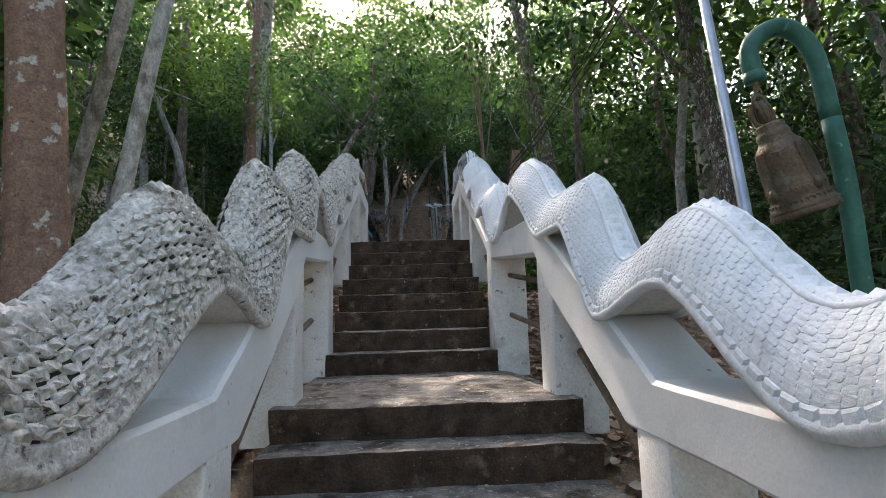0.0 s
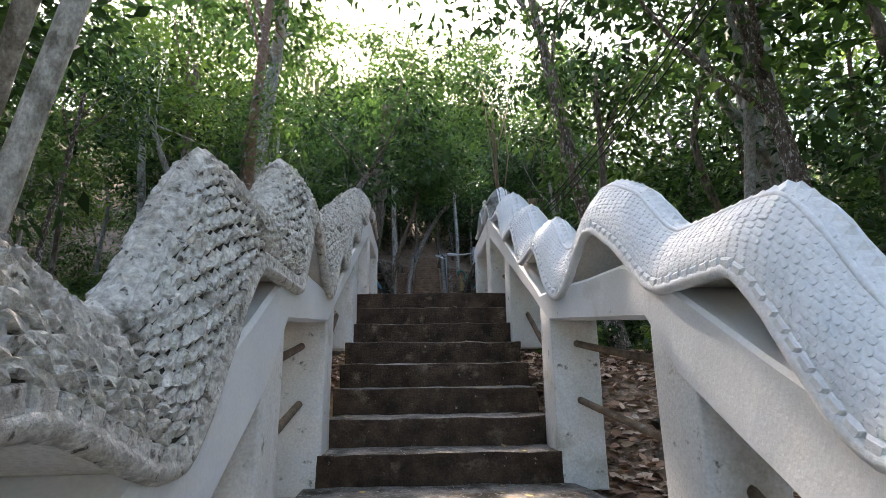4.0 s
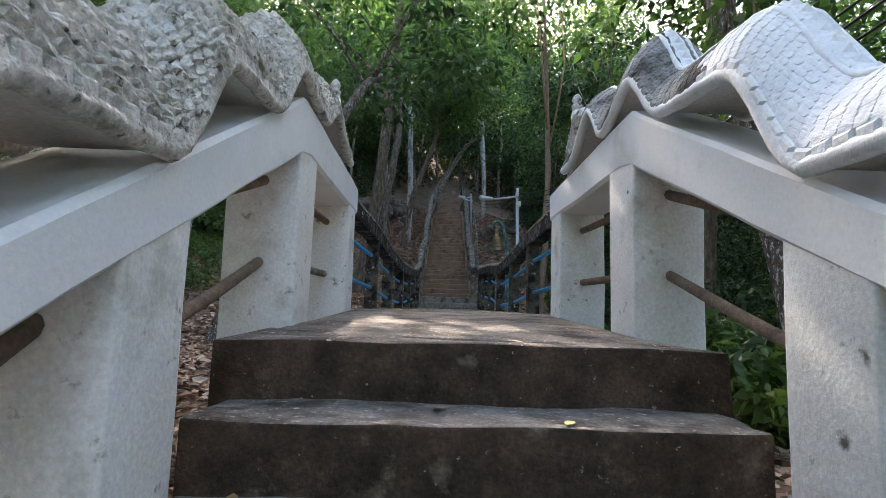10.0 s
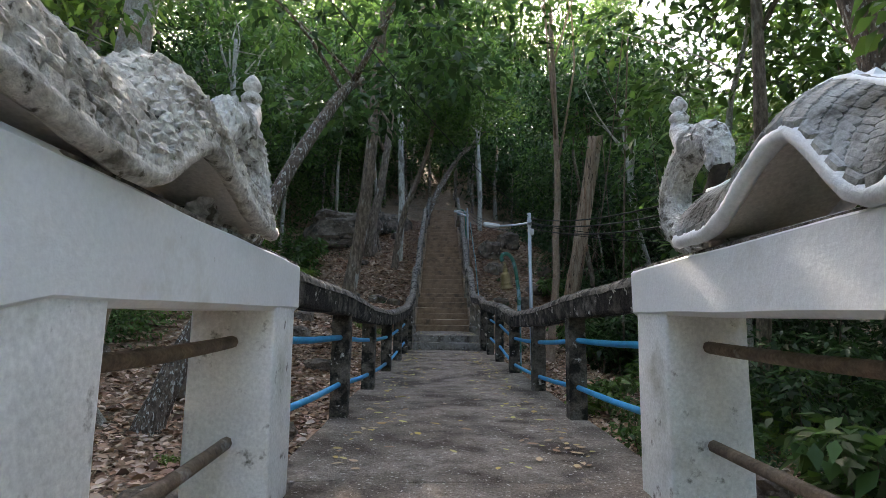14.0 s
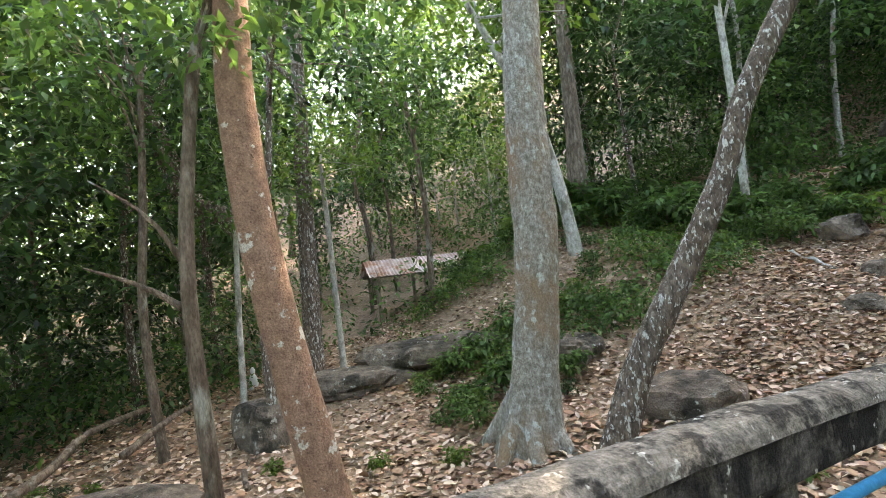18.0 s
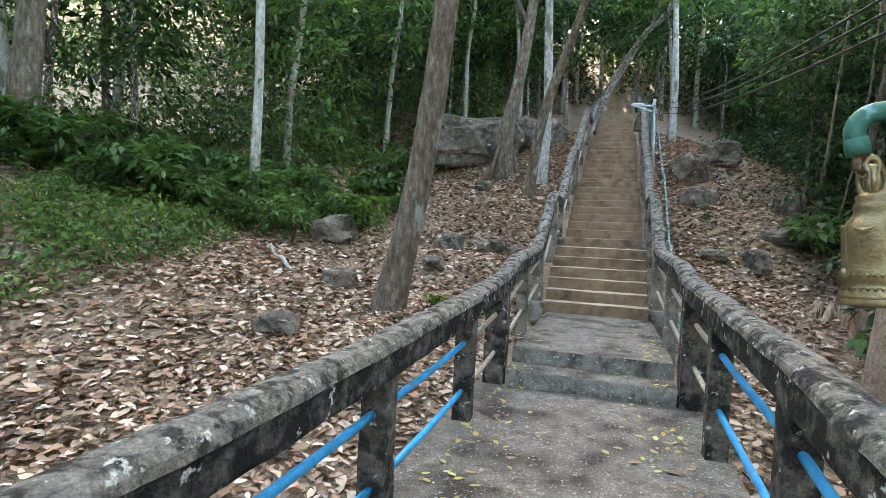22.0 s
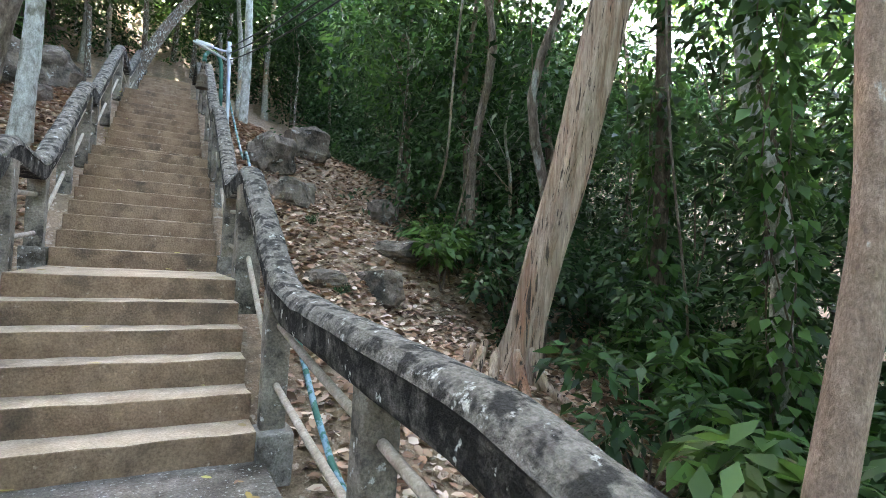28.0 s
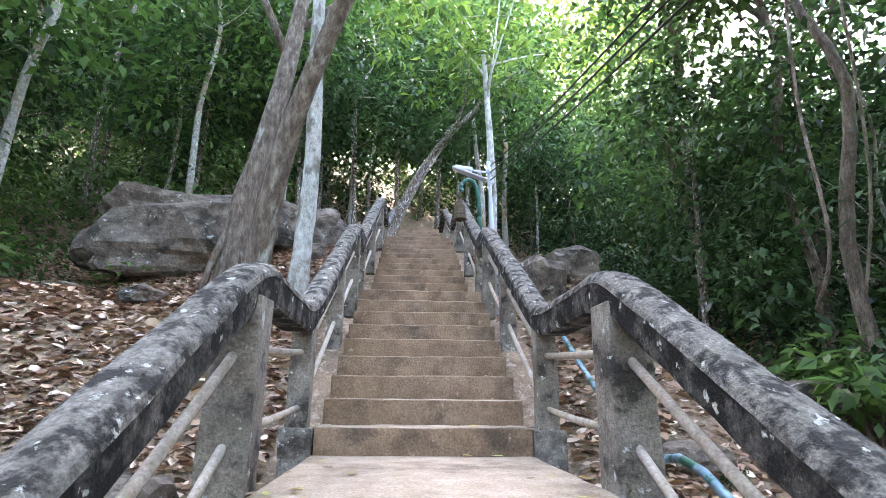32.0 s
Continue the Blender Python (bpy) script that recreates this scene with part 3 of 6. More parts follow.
def serpent(sgn, ridge, under, mside, label):
    fr, fu = spline(ridge), spline(under)
    xm = sgn * (HW + TH / 2)
    y0, y1 = ridge[0][0], ridge[-1][0]
    ys = np.arange(y0, y1 + 0.001, 0.045)
    ob = thing("naga_serpent", label, "naga sculpture", "serpents on the balustrades")
    ob.matrix_basis = SKEW

    def surf(y, s):
        """s runs over the profile from the stair side over the ridge to the outer side."""
        q = min(max(s, 0), 0.9999) * (len(PROFILE) - 1)
        i = int(q)
        a, b = PROFILE[i], PROFILE[i + 1]
        px, pz = lerp(a[0], b[0], q - i), lerp(a[1], b[1], q - i)
        u, r = fu(y), fr(y)
        return Vector((xm - (-px if sgn > 0 else px) * 1.0, y, u + (r - u) * pz))

    m = len(PROFILE)
    verts = [surf(y, k / (m - 1)) for y in ys for k in range(m)]
    faces, idx = [], []
    n = len(ys)
    for i in range(n - 1):
        for k in range(m):
            f = (i * m + k, (i + 1) * m + k, (i + 1) * m + (k + 1) % m, i * m + (k + 1) % m)
            faces.append(f if sgn > 0 else f[::-1])
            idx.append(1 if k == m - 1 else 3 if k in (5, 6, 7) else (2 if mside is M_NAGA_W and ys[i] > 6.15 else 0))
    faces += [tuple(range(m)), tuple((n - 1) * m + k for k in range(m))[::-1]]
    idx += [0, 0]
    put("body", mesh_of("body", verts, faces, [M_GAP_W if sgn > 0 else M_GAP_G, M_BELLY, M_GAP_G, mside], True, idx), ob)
    # beaded lip along the lower edge and a cord below the crest
    def plate(m):
        bm = bmesh.new()
        bmesh.ops.create_cube(bm, size=1.0)
        for q in bm.verts:
            q.co = Vector((q.co.x * (0.066 if q.co.z < 0 else 0.056), q.co.y * (0.056 if q.co.z < 0 else 0.046) + (0.004 if q.co.z > 0 and q.co.x > 0 else 0.0), q.co.z * 0.022))
        bmesh.ops.bevel(bm, geom=[e for e in bm.edges if min(q.co.z for q in e.verts) > 0], offset=0.006, segments=1, affect="EDGES")
        me = bpy.data.meshes.new("lip_plate")
        bm.to_mesh(me)
        bm.free()
        me.materials.append(m)
        return me

    plain, mossy = plate(mside), plate(M_NAGA_D)
    y = -0.2
    while y < y1 - 0.05:
        p = surf(y, 0.085)
        tv = (surf(y + 0.02, 0.085) - p).normalized()
        nrm = Vector((-sgn, 0, 0.05)).normalized()
        nrm = (nrm - tv * nrm.dot(tv)).normalized()
        rot = Matrix((tv, nrm.cross(tv), nrm)).transposed().to_4x4()
        put("lip_plate", mossy if sgn > 0 and y > 6.2 else plain, ob, loc=Matrix.Translation(p + nrm * 0.003) @ rot)
        y += 0.0655 * max(0.35, abs(tv.y))
    for s, r, drop in ((0.008, 0.028, 0.008), (0.405, 0.013, 0), (0.595, 0.013, 0), (0.992, 0.028, 0.008)):
        pts = [surf(y, s) - Vector(((sgn if s < 0.5 else -sgn) * drop, 0, 0)) for y in ys]
        put("lip", tube_mesh("lip", pts, [r * (1 + (0.05 if drop else 0.2) * math.sin(i * 2.1)) for i in range(n)], mside, 8), ob)
    # crest of small upright teeth, and scales
    tooth = mesh_of("crest_tooth", [(-0.042, -0.032, -0.012), (0.042, -0.032, -0.012), (0.036, 0.030, -0.008), (-0.036, 0.030, -0.008), (0, 0.012, 0.022)],
                    [(0, 1, 4), (1, 2, 4), (2, 3, 4), (3, 0, 4)], mside)
    y = y0
    k = 0
    while y < y1 - 0.03:
        slope = (fr(y + 0.02) - fr(y - 0.02)) / 0.04
        p = surf(y, 0.5)
        rot = Matrix.Rotation(math.atan(slope), 4, "X")
        if y > -0.8:
            put("crest_tooth", tooth, ob, loc=Matrix.Translation(p - Vector((0, 0, 0.006))) @ rot)
        y += 0.062 * math.cos(math.atan(slope))
        k += 1
    rnd = random.Random(7 + sgn)
    # scales in columns along the body: low shields on one serpent, thick lumpy shells on the other
    up, lump = (0.50, 0.02) if sgn > 0 else (1.05, 0.11)
    us, vs = (-0.5, -0.43, -0.16, 0.16, 0.43, 0.5), (0.55, 0.20, -0.20, -0.50, -0.60)
    lift, narrow = (0.0, 0.11, 0.17, 0.20, -0.10), (0.96, 1.0, 1.0, 0.84, 0.72)
    sf = [(i * 6 + j, i * 6 + 6 + j, i * 6 + 7 + j, i * 6 + 1 + j) for i in range(4) for j in range(5)]
    shapes = []
    for k in range(5):
        shapes.append([Vector((u * narrow[i] + rnd.uniform(-1, 1) * lump * 0.6, v - (0.14 * (1 - 4 * u * u) if i > 2 else 0.0) + rnd.uniform(-1, 1) * lump * 0.6,
                               (-0.14 if j in (0, 5) else lift[i] * up * (1.0 if j in (2, 3) else 0.72) + (0.02 + rnd.uniform(-1, 1) * lump if 0 < i < 4 else 0.0)))) for i, v in enumerate(vs) for j, u in enumerate(us)])
    sv = shapes[0]
    size, columns = (0.060, 12) if sgn < 0 else (0.050, 16)
    smesh = [mesh_of("scale", [v * size for v in q], sf, mside) for q in shapes]
    jv, jf, ji = [], [], []
    y, row = y0 + 0.02, 0
    count = 0
    while y < y1 - 0.02:
        slope = (fr(y + 0.02) - fr(y - 0.02)) / 0.04
        ends = [surf(y, 0.125 + 0.75 * q / 16) for q in range(17)]
        wide = sum((q - p).length for p, q in zip(ends, ends[1:])) / (2 * columns)
        for c in range(2 * columns):
            s = 0.125 + 0.75 * (c + (0.75 if row % 2 else 0.25)) / (2 * columns)
            if 0.425 < s < 0.575 or (s > 0.62 and y < 2):
                continue
            p = surf(y, s)
            tu = (surf(y, s + 0.02) - surf(y, s - 0.02)).normalized()
            tv = (surf(y + 0.02, s) - surf(y - 0.02, s)).normalized()
            nrm = tu.cross(tv)
            ratio = min(1.25, max(0.55, wide * nrm.length / size)) * (0.93 if sgn < 0 or y > 6.2 else 1.03)
            nrm.normalize()
            mid = Vector((xm, y, fu(y) + 0.4 * (fr(y) - fu(y))))
            if nrm.dot(p - mid) < 0:
                nrm = -nrm
            along = -tv
            side = along.cross(nrm).normalized()
            rot = Matrix((side, -along, nrm)).transposed().to_4x4()
            k1 = 1 + rnd.uniform(-0.08, 0.10)
            turn = 0.06 if sgn > 0 else 0.16
            mtx = (Matrix.Translation(p + nrm * 0.001) @ rot @ Matrix.Rotation(rnd.uniform(-turn, turn), 4, "Z") @ Matrix.Rotation(rnd.uniform(-turn, turn) * 0.5, 4, "X")
                   @ Matrix.Diagonal((k1 * ratio, k1 * 1.02, k1, 1)))
            k = rnd.randrange(5)
            if 1.35 < y < 3.6 and s < 0.45 and count < 300:
                put("scale", smesh[k], ob, loc=mtx)
                count += 1
            else:
                o = len(jv)
                jv += [mtx @ (v * size) for v in shapes[k]]
                jf += [tuple(o + q for q in f) for f in sf]
                ji += [1 if (sgn > 0 and y > 6.15 + 0.3 * nz((y, s, 0), 6)) else 0] * len(sf)
        y += size * 0.90 / math.sqrt(1 + slope * slope)
        row += 1
    put("scale_field", mesh_of("scale_field", jv, jf, [mside, M_NAGA_D], index=ji), ob, kind="stuff")
    # the tail: a curled finial of flame leaves
    fm = M_TAIL
    dy = -0.10 if sgn < 0 else 0.0
    knots = [(xm, 7.92, 3.58), (xm, 8.12, 3.54), (xm, 8.32, 3.555), (xm, 8.44, 3.63), (xm, 8.46, 3.75), (xm, 8.38, 3.86), (xm, 8.26, 3.92), (xm, 8.14, 3.90), (xm, 8.09, 3.81), (xm, 8.13, 3.73), (xm, 8.20, 3.70)]
    knots = [(x, y + dy, z) for x, y, z in knots]
    cp = curve_pts(knots, 34)
    rad = [0.10, 0.10, 0.085, 0.075, 0.068, 0.064, 0.066, 0.060, 0.048, 0.034, 0.016]
    rr = [float(np.interp(i / 33 * 10, range(11), rad)) for i in range(34)]
    flat = Matrix.Translation((xm, 0, 0)) @ Matrix.Diagonal((0.78, 1, 1, 1)) @ Matrix.Translation((-xm, 0, 0))
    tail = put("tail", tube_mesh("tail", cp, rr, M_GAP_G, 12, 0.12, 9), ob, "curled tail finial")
    tail.data.transform(flat)
    put("stem", tube_mesh("stem", curve_pts([(xm, y + dy, z) for y, z in ((8.27, 3.93), (8.35, 3.99), (8.40, 4.04), (8.395, 4.09))], 10), [0.075, 0.072, 0.066, 0.060, 0.054, 0.048, 0.042, 0.037, 0.033, 0.03], fm, 12, 0.15, 14), ob)
    leaf = [(0, 0, 0), (0.5, 0.25, 0.18), (0.42, 0.6, 0.24), (0, 1, 0.42), (-0.42, 0.6, 0.24), (-0.5, 0.25, 0.18), (0, 0.45, 0.34)]
    lf = [(0, 1, 6), (1, 2, 6), (2, 3, 6), (3, 4, 6), (4, 5, 6), (5, 0, 6)]
    fl = mesh_of("flame_leaf", leaf, lf, fm)
    tv_, tf_ = [], []
    for i in range(0, 27):
        tan = (cp[min(i + 1, 33)] - cp[max(i - 1, 0)]).normalized()
        for q in range(12):
            a = 2 * math.pi * (q + 0.5 * (i % 2)) / 12
            ex, ez = Vector((1, 0, 0)), Vector((1, 0, 0)).cross(tan)
            outw = (ex * math.cos(a) + ez * math.sin(a)).normalized()
            rot = Matrix((tan.cross(outw).normalized(), tan, outw)).transposed().to_4x4()
            mt = Matrix.Translation(cp[i] + outw * rr[i] * 0.97) @ rot @ Matrix.Rotation(rnd.uniform(-0.25, 0.25), 4, "Z") @ Matrix.Scale(1.25 * rnd.uniform(0.85, 1.2), 4)
            o = len(tv_)
            tv_ += [flat @ (mt @ Vector((v.x * 0.062, v.y * 0.066, v.z * 0.085))) for v in shapes[q % 5]]
            tf_ += [tuple(o + w for w in f) for f in sf]
    put("scale_field", mesh_of("scale_field", tv_, tf_, fm), ob, kind="stuff")
    knob = [(0.0, -0.02), (0.050, 0.0), (0.056, 0.03), (0.040, 0.055), (0.030, 0.065), (0.046, 0.085), (0.050, 0.11), (0.036, 0.14), (0.020, 0.165), (0.0, 0.18)]
    kv = [(xm + 0.8 * r * math.cos(k * math.pi / 6), 8.395 + dy + 0.8 * r * math.sin(k * math.pi / 6), 4.075 + 0.7 * z) for r, z in knob for k in range(12)]
    kf = [(i * 12 + k, i * 12 + (k + 1) % 12, i * 12 + 12 + (k + 1) % 12, i * 12 + 12 + k) for i in range(len(knob) - 1) for k in range(12)]
    put("knob", mesh_of("knob", kv, kf, fm, True), ob, "lobed knob on the tail")
    for i in range(2, 26):
        tan = (cp[min(i + 1, 33)] - cp[i - 1]).normalized()
        for q in range(5):
            a = math.pi * (0.0 + q / 4 * 1.0) + (0.3 if i % 2 else 0)
            outw = Vector((math.cos(a), -tan.z * math.sin(a) * -1, -tan.y * math.sin(a)))
            outw = (outw - tan * outw.dot(tan)).normalized()
            sidev = tan.cross(outw).normalized()
            rot = Matrix((sidev, tan, outw)).transposed().to_4x4()
            sz = 0.032 + 0.32 * rr[i]
            put("flame_leaf", fl, tail, loc=flat @ Matrix.Translation(cp[i] + outw * rr[i] * 0.88) @ rot @ Matrix.Rotation(0.12, 4, "X") @ Matrix.Scale(sz, 4))
    return ob


serpents = [serpent(1, RIDGE_R, UNDER_R, M_NAGA_W, "white painted scaled serpent body waving along the balustrade"),
            serpent(-1, RIDGE_L, UNDER_L, M_NAGA_G, "weathered grey-white scaled serpent body waving along the balustrade")]

def flare(x, y):
    """Below the half landing the stair widens, more so on its open side."""
    return (0.19 if x > 0 else 0.05) * (1 - math.exp(-(4.0 - y) / 1.0)) if y < 4.0 else 0.0


for root in [stair, *parapets, *serpents]:
    for ob in root.children:
        at = ob.matrix_basis.translation
        if at.length > 0.01:
            at.x += flare(at.x, at.y)
            ob.matrix_basis = Matrix.Translation(at) @ ob.matrix_basis.to_3x3().to_4x4()
        else:
            for q in ob.data.vertices:
                q.co.x += flare(q.co.x, q.co.y)

# ---- the walkway, its railings and the upper stairs ----
walkway = thing("walkway", "stained grey concrete footbridge strewn with dry leaves", "walkway", kind="structure")
deck = put("deck", worn_box("deck", -0.92, 0.96, 8.60, 17.10, 2.18, 2.445, M_SLAB, seed=9.0, step=0.3, wear=0.01), walkway)
ramp = put("ramp", worn_box("ramp", -0.79, 0.79, 6.46, 8.62, 2.18, 2.444, M_SLAB, seed=12.0, step=0.3, wear=0.008), walkway)
for q in ramp.data.vertices:
    q.co.z -= 0.078 * max(0.0, min(1.0, (8.6 - q.co.y) / 2.1))


def cx(y):
    """Middle of the way, which bends a little to the left up the hill."""
    return float(np.interp(y, [8.5, 16, 17.5, 20, 22, 26, 30, 34], [0.0, 0.05, 0.05, 0.0, 0.0, 0.02, 0.04, 0.08]))


upper = thing("staircase_upper", "long tan concrete stair climbing the wooded hill with landings", "stairs", kind="structure")


def flight(y, z, n, tread, riser, half, last, tm, rm, seed):
    for i in range(n):
        ya, za = y + i * tread, z + (i + 1) * riser
        yb = ya + tread + 0.05 if i < n - 1 else last
        c = cx(ya)
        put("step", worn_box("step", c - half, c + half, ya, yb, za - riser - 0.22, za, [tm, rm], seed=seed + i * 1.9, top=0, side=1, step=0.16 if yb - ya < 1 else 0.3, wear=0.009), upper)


FLIGHTS = [(17.06, 2.455, 2, 0.30, 0.142), (19.98, 2.739, 6, 0.245, 0.155), (22.70, 3.669, 9, 0.295, 0.168), (25.95, 5.181, 11, 0.32, 0.172), (31.0, 7.073, 10, 0.33, 0.172)]
ENDS = [20.04, 22.76, 26.01, 31.06, 36.5]
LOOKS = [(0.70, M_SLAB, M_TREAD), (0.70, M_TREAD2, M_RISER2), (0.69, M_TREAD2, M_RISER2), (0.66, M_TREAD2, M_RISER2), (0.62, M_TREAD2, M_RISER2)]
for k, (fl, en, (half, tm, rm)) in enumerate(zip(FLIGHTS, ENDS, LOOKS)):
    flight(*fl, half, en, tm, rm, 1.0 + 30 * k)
# low kerb blocks at the foot of the flights
for sgn in (-1, 1):
    for y, z, hh in ((19.94, 2.73, 0.15), (22.66, 3.66, 0.17)):
        put("kerb_block", worn_box("kerb_block", cx(y) + sgn * 0.80 - 0.1, cx(y) + sgn * 0.80 + 0.1, y, y + 0.24, z - 0.15, z + hh, M_TREAD, seed=y + sgn, step=0.2), upper)


def rail_beam(name, pts, parent, w=0.082, h=0.19, seed=0.0):
    """A cast handrail with a rounded top along a broken line; pts are the top middle."""
    prof = [(-w * 0.86, -h), (w * 0.86, -h), (w * 0.94, -h * 0.90), (w * 0.97, -0.072), (w * 1.04, -0.062), (w * 0.94, -0.034), (w * 0.62, -0.008), (0, 0), (-w * 0.62, -0.008), (-w * 0.94, -0.034), (-w * 1.04, -0.062), (-w * 0.97, -0.072), (-w * 0.94, -h * 0.90)]
    dense = []
    for a, b in zip(pts, pts[1:]):
        a, b = Vector(a), Vector(b)
        k = max(2, int((b - a).length / 0.12))
        dense += [a.lerp(b, i / k) for i in range(k)]
    dense.append(Vector(pts[-1]))
    sm = [dense[0]] + [(dense[i - 1] + 2 * dense[i] + dense[i + 1]) / 4 for i in range(1, len(dense) - 1)] + [dense[-1]]
    verts, faces, tops = [], [], []
    m = len(prof)
    for p in sm:
        for x, z in prof:
            q = Vector((p.x + x, p.y, p.z + z))
            verts.append(q + noise.noise_vector(q * 5 + Vector((seed, 0, 0))) * 0.008 + noise.noise_vector(q * 17) * 0.004)
    for i in range(len(sm) - 1):
        for k in range(m):
            faces.append((i * m + k, i * m + (k + 1) % m, (i + 1) * m + (k + 1) % m, (i + 1) * m + k))
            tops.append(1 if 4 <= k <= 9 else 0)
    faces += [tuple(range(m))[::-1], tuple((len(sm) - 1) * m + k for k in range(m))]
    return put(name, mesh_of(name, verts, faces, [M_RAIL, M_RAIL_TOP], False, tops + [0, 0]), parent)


def way_floor(y):
    f = 2.445
    for y0, z0, n, tr, ri in FLIGHTS:
        for i in range(n):
            if y >= y0 + i * tr:
                f = z0 + (i + 1) * ri
    return f


for sgn in (-1, 1):
    def side_x(y):
        return (float(np.interp(y, [8.6, 10.3, 16.4, 17.3, 20, 22.7, 26, 31, 36], [-0.92, -0.86, -0.76, -0.76, -0.80, -0.80, -0.80, -0.72, -0.6])) if sgn < 0 else
                float(np.interp(y, [8.6, 10.3, 16.4, 17.3, 20, 22.7, 26, 31, 36], [0.92, 0.88, 0.86, 0.86, 0.80, 0.80, 0.84, 0.88, 0.9])))

    rail = thing("railing", "old concrete railing blotched with black mould and pale lichen", "railing", "railings of the way", kind="structure")
    line = [(8.60, 3.42), (10.0, 3.37), (11.3, 3.28), (13.0, 3.23), (14.6, 3.27), (16.2, 3.35), (17.0, 3.42), (17.4, 3.44), (17.9, 3.58), (19.7, 3.68), (20.05, 3.78), (21.35, 4.54), (21.55, 4.61), (22.55, 4.59), (22.80, 4.66), (25.20, 6.00), (25.45, 6.09),
            (25.85, 6.08), (26.1, 6.18), (29.1, 7.88), (29.4, 7.98), (30.9, 7.98), (31.2, 8.08), (34.3, 9.60), (36.4, 9.65)]
    if sgn > 0:
        line = [(y, z + float(np.interp(y, [13.0, 14.6, 16.2, 17.0, 18.0, 20.0, 20.6], [0.0, 0.11, 0.10, 0.06, 0.02, 0.02, 0.0]))) for y, z in line]
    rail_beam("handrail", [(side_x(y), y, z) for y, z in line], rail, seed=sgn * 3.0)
    zr = lambda y: float(np.interp(y, [q[0] for q in line], [q[1] for q in line]))
    posts = [10.1, 11.5, 13.1, 14.7, 16.1, 17.15, 18.6, 20.1, 21.45, 22.75, 24.1, 25.35, 26.1, 27.6, 29.2, 31.0, 33]
    for j, y in enumerate(posts):
        x = side_x(y)
        w = 0.065 if y < 19 else 0.07
        if abs(y - 17.15) < 0.01 or abs(y - 21.45) < 0.01:
            w = 0.095
        put("post", worn_box("post", x - w, x + w, y - w, y + w, way_floor(y) - 0.28, zr(y) - 0.15, M_POSTC if y < 17.5 else M_POSTU, seed=j * 2.3 + sgn, wear=0.007, step=0.22, bev=0.012), rail)
    for a, b in zip([8.5] + posts, posts):
        for lift in (0.28, 0.62):
            za, zb = zr(a) - 0.97 + lift, zr(b) - 0.97 + lift
            blue = b < 17.0
            p = [(side_x(a), a, za), ((side_x(a) + side_x(b)) / 2, (a + b) / 2, (za + zb) / 2 - 0.01), (side_x(b), b, zb)]
            put("bar", tube_mesh("bar", curve_pts(p, 5), [0.020] * 5, M_BLUE if blue else M_TANBAR, 8), rail, "blue-painted pipe" if blue else "tan weathered pipe")

# ---- leaves and trees ----
def quick_mesh(name, verts, quads, mats, smooth=False):
    me = bpy.data.meshes.new(name)
    nv, nf = len(verts), len(quads)
    me.vertices.add(nv)
    me.vertices.foreach_set("co", np.asarray(verts, np.float32).ravel())
    me.loops.add(nf * 4)
    me.loops.foreach_set("vertex_index", np.asarray(quads, np.int32).ravel())
    me.polygons.add(nf)
    me.polygons.foreach_set("loop_start", np.arange(0, nf * 4, 4, dtype=np.int32))
    for m in mats if isinstance(mats, (list, tuple)) else [mats]:
        me.materials.append(m)
    if smooth:
        me.polygons.foreach_set("use_smooth", np.ones(nf, bool))
    me.update(calc_edges=True)
    return me


def leaf_arrays(cen, heading, tilt, roll, length, width, fold=0.18):
    """Folded leaf blades: each is two quads about a midrib."""
    n = len(cen)
    ch, sh, ct, st = np.cos(heading), np.sin(heading), np.cos(tilt), np.sin(tilt)
    ax = np.stack([ch * ct, sh * ct, st], 1)
    sd0 = np.stack([-sh, ch, np.zeros(n)], 1)
    up0 = np.cross(ax, sd0)
    cr, sr = np.cos(roll)[:, None], np.sin(roll)[:, None]
    sd, up = sd0 * cr + up0 * sr, up0 * cr - sd0 * sr
    L, W = length[:, None], width[:, None]
    tip = cen + ax * L - up * L * 0.10
    mid = cen + ax * L * 0.45
    a = mid + sd * W * 0.5 + up * W * fold
    b = mid - sd * W * 0.5 + up * W * fold
    v = np.stack([cen, a, tip, b, mid], 1).reshape(-1, 3)
    o = (np.arange(n) * 5)[:, None]
    return v, o


def blades(name, cen, rng, size, mats, droop=0.35, ratio=0.42, spread=0.5, heading=None, fold=0.18, rollamt=0.5):
    n = len(cen)
    hd = rng.uniform(0, 2 * np.pi, n) if heading is None else heading
    tilt = rng.normal(-droop, spread, n)
    L = size * rng.uniform(0.65, 1.35, n)
    v, o = leaf_arrays(cen, hd, tilt, rng.normal(0, rollamt, n), L, L * ratio * rng.uniform(0.8, 1.2, n), fold)
    v = v.reshape(-1, 5, 3)[:, :4].reshape(-1, 3)
    q = (np.arange(n) * 4)[:, None] + np.array([[0, 1, 2, 3]])
    return quick_mesh(name, v, q, mats)


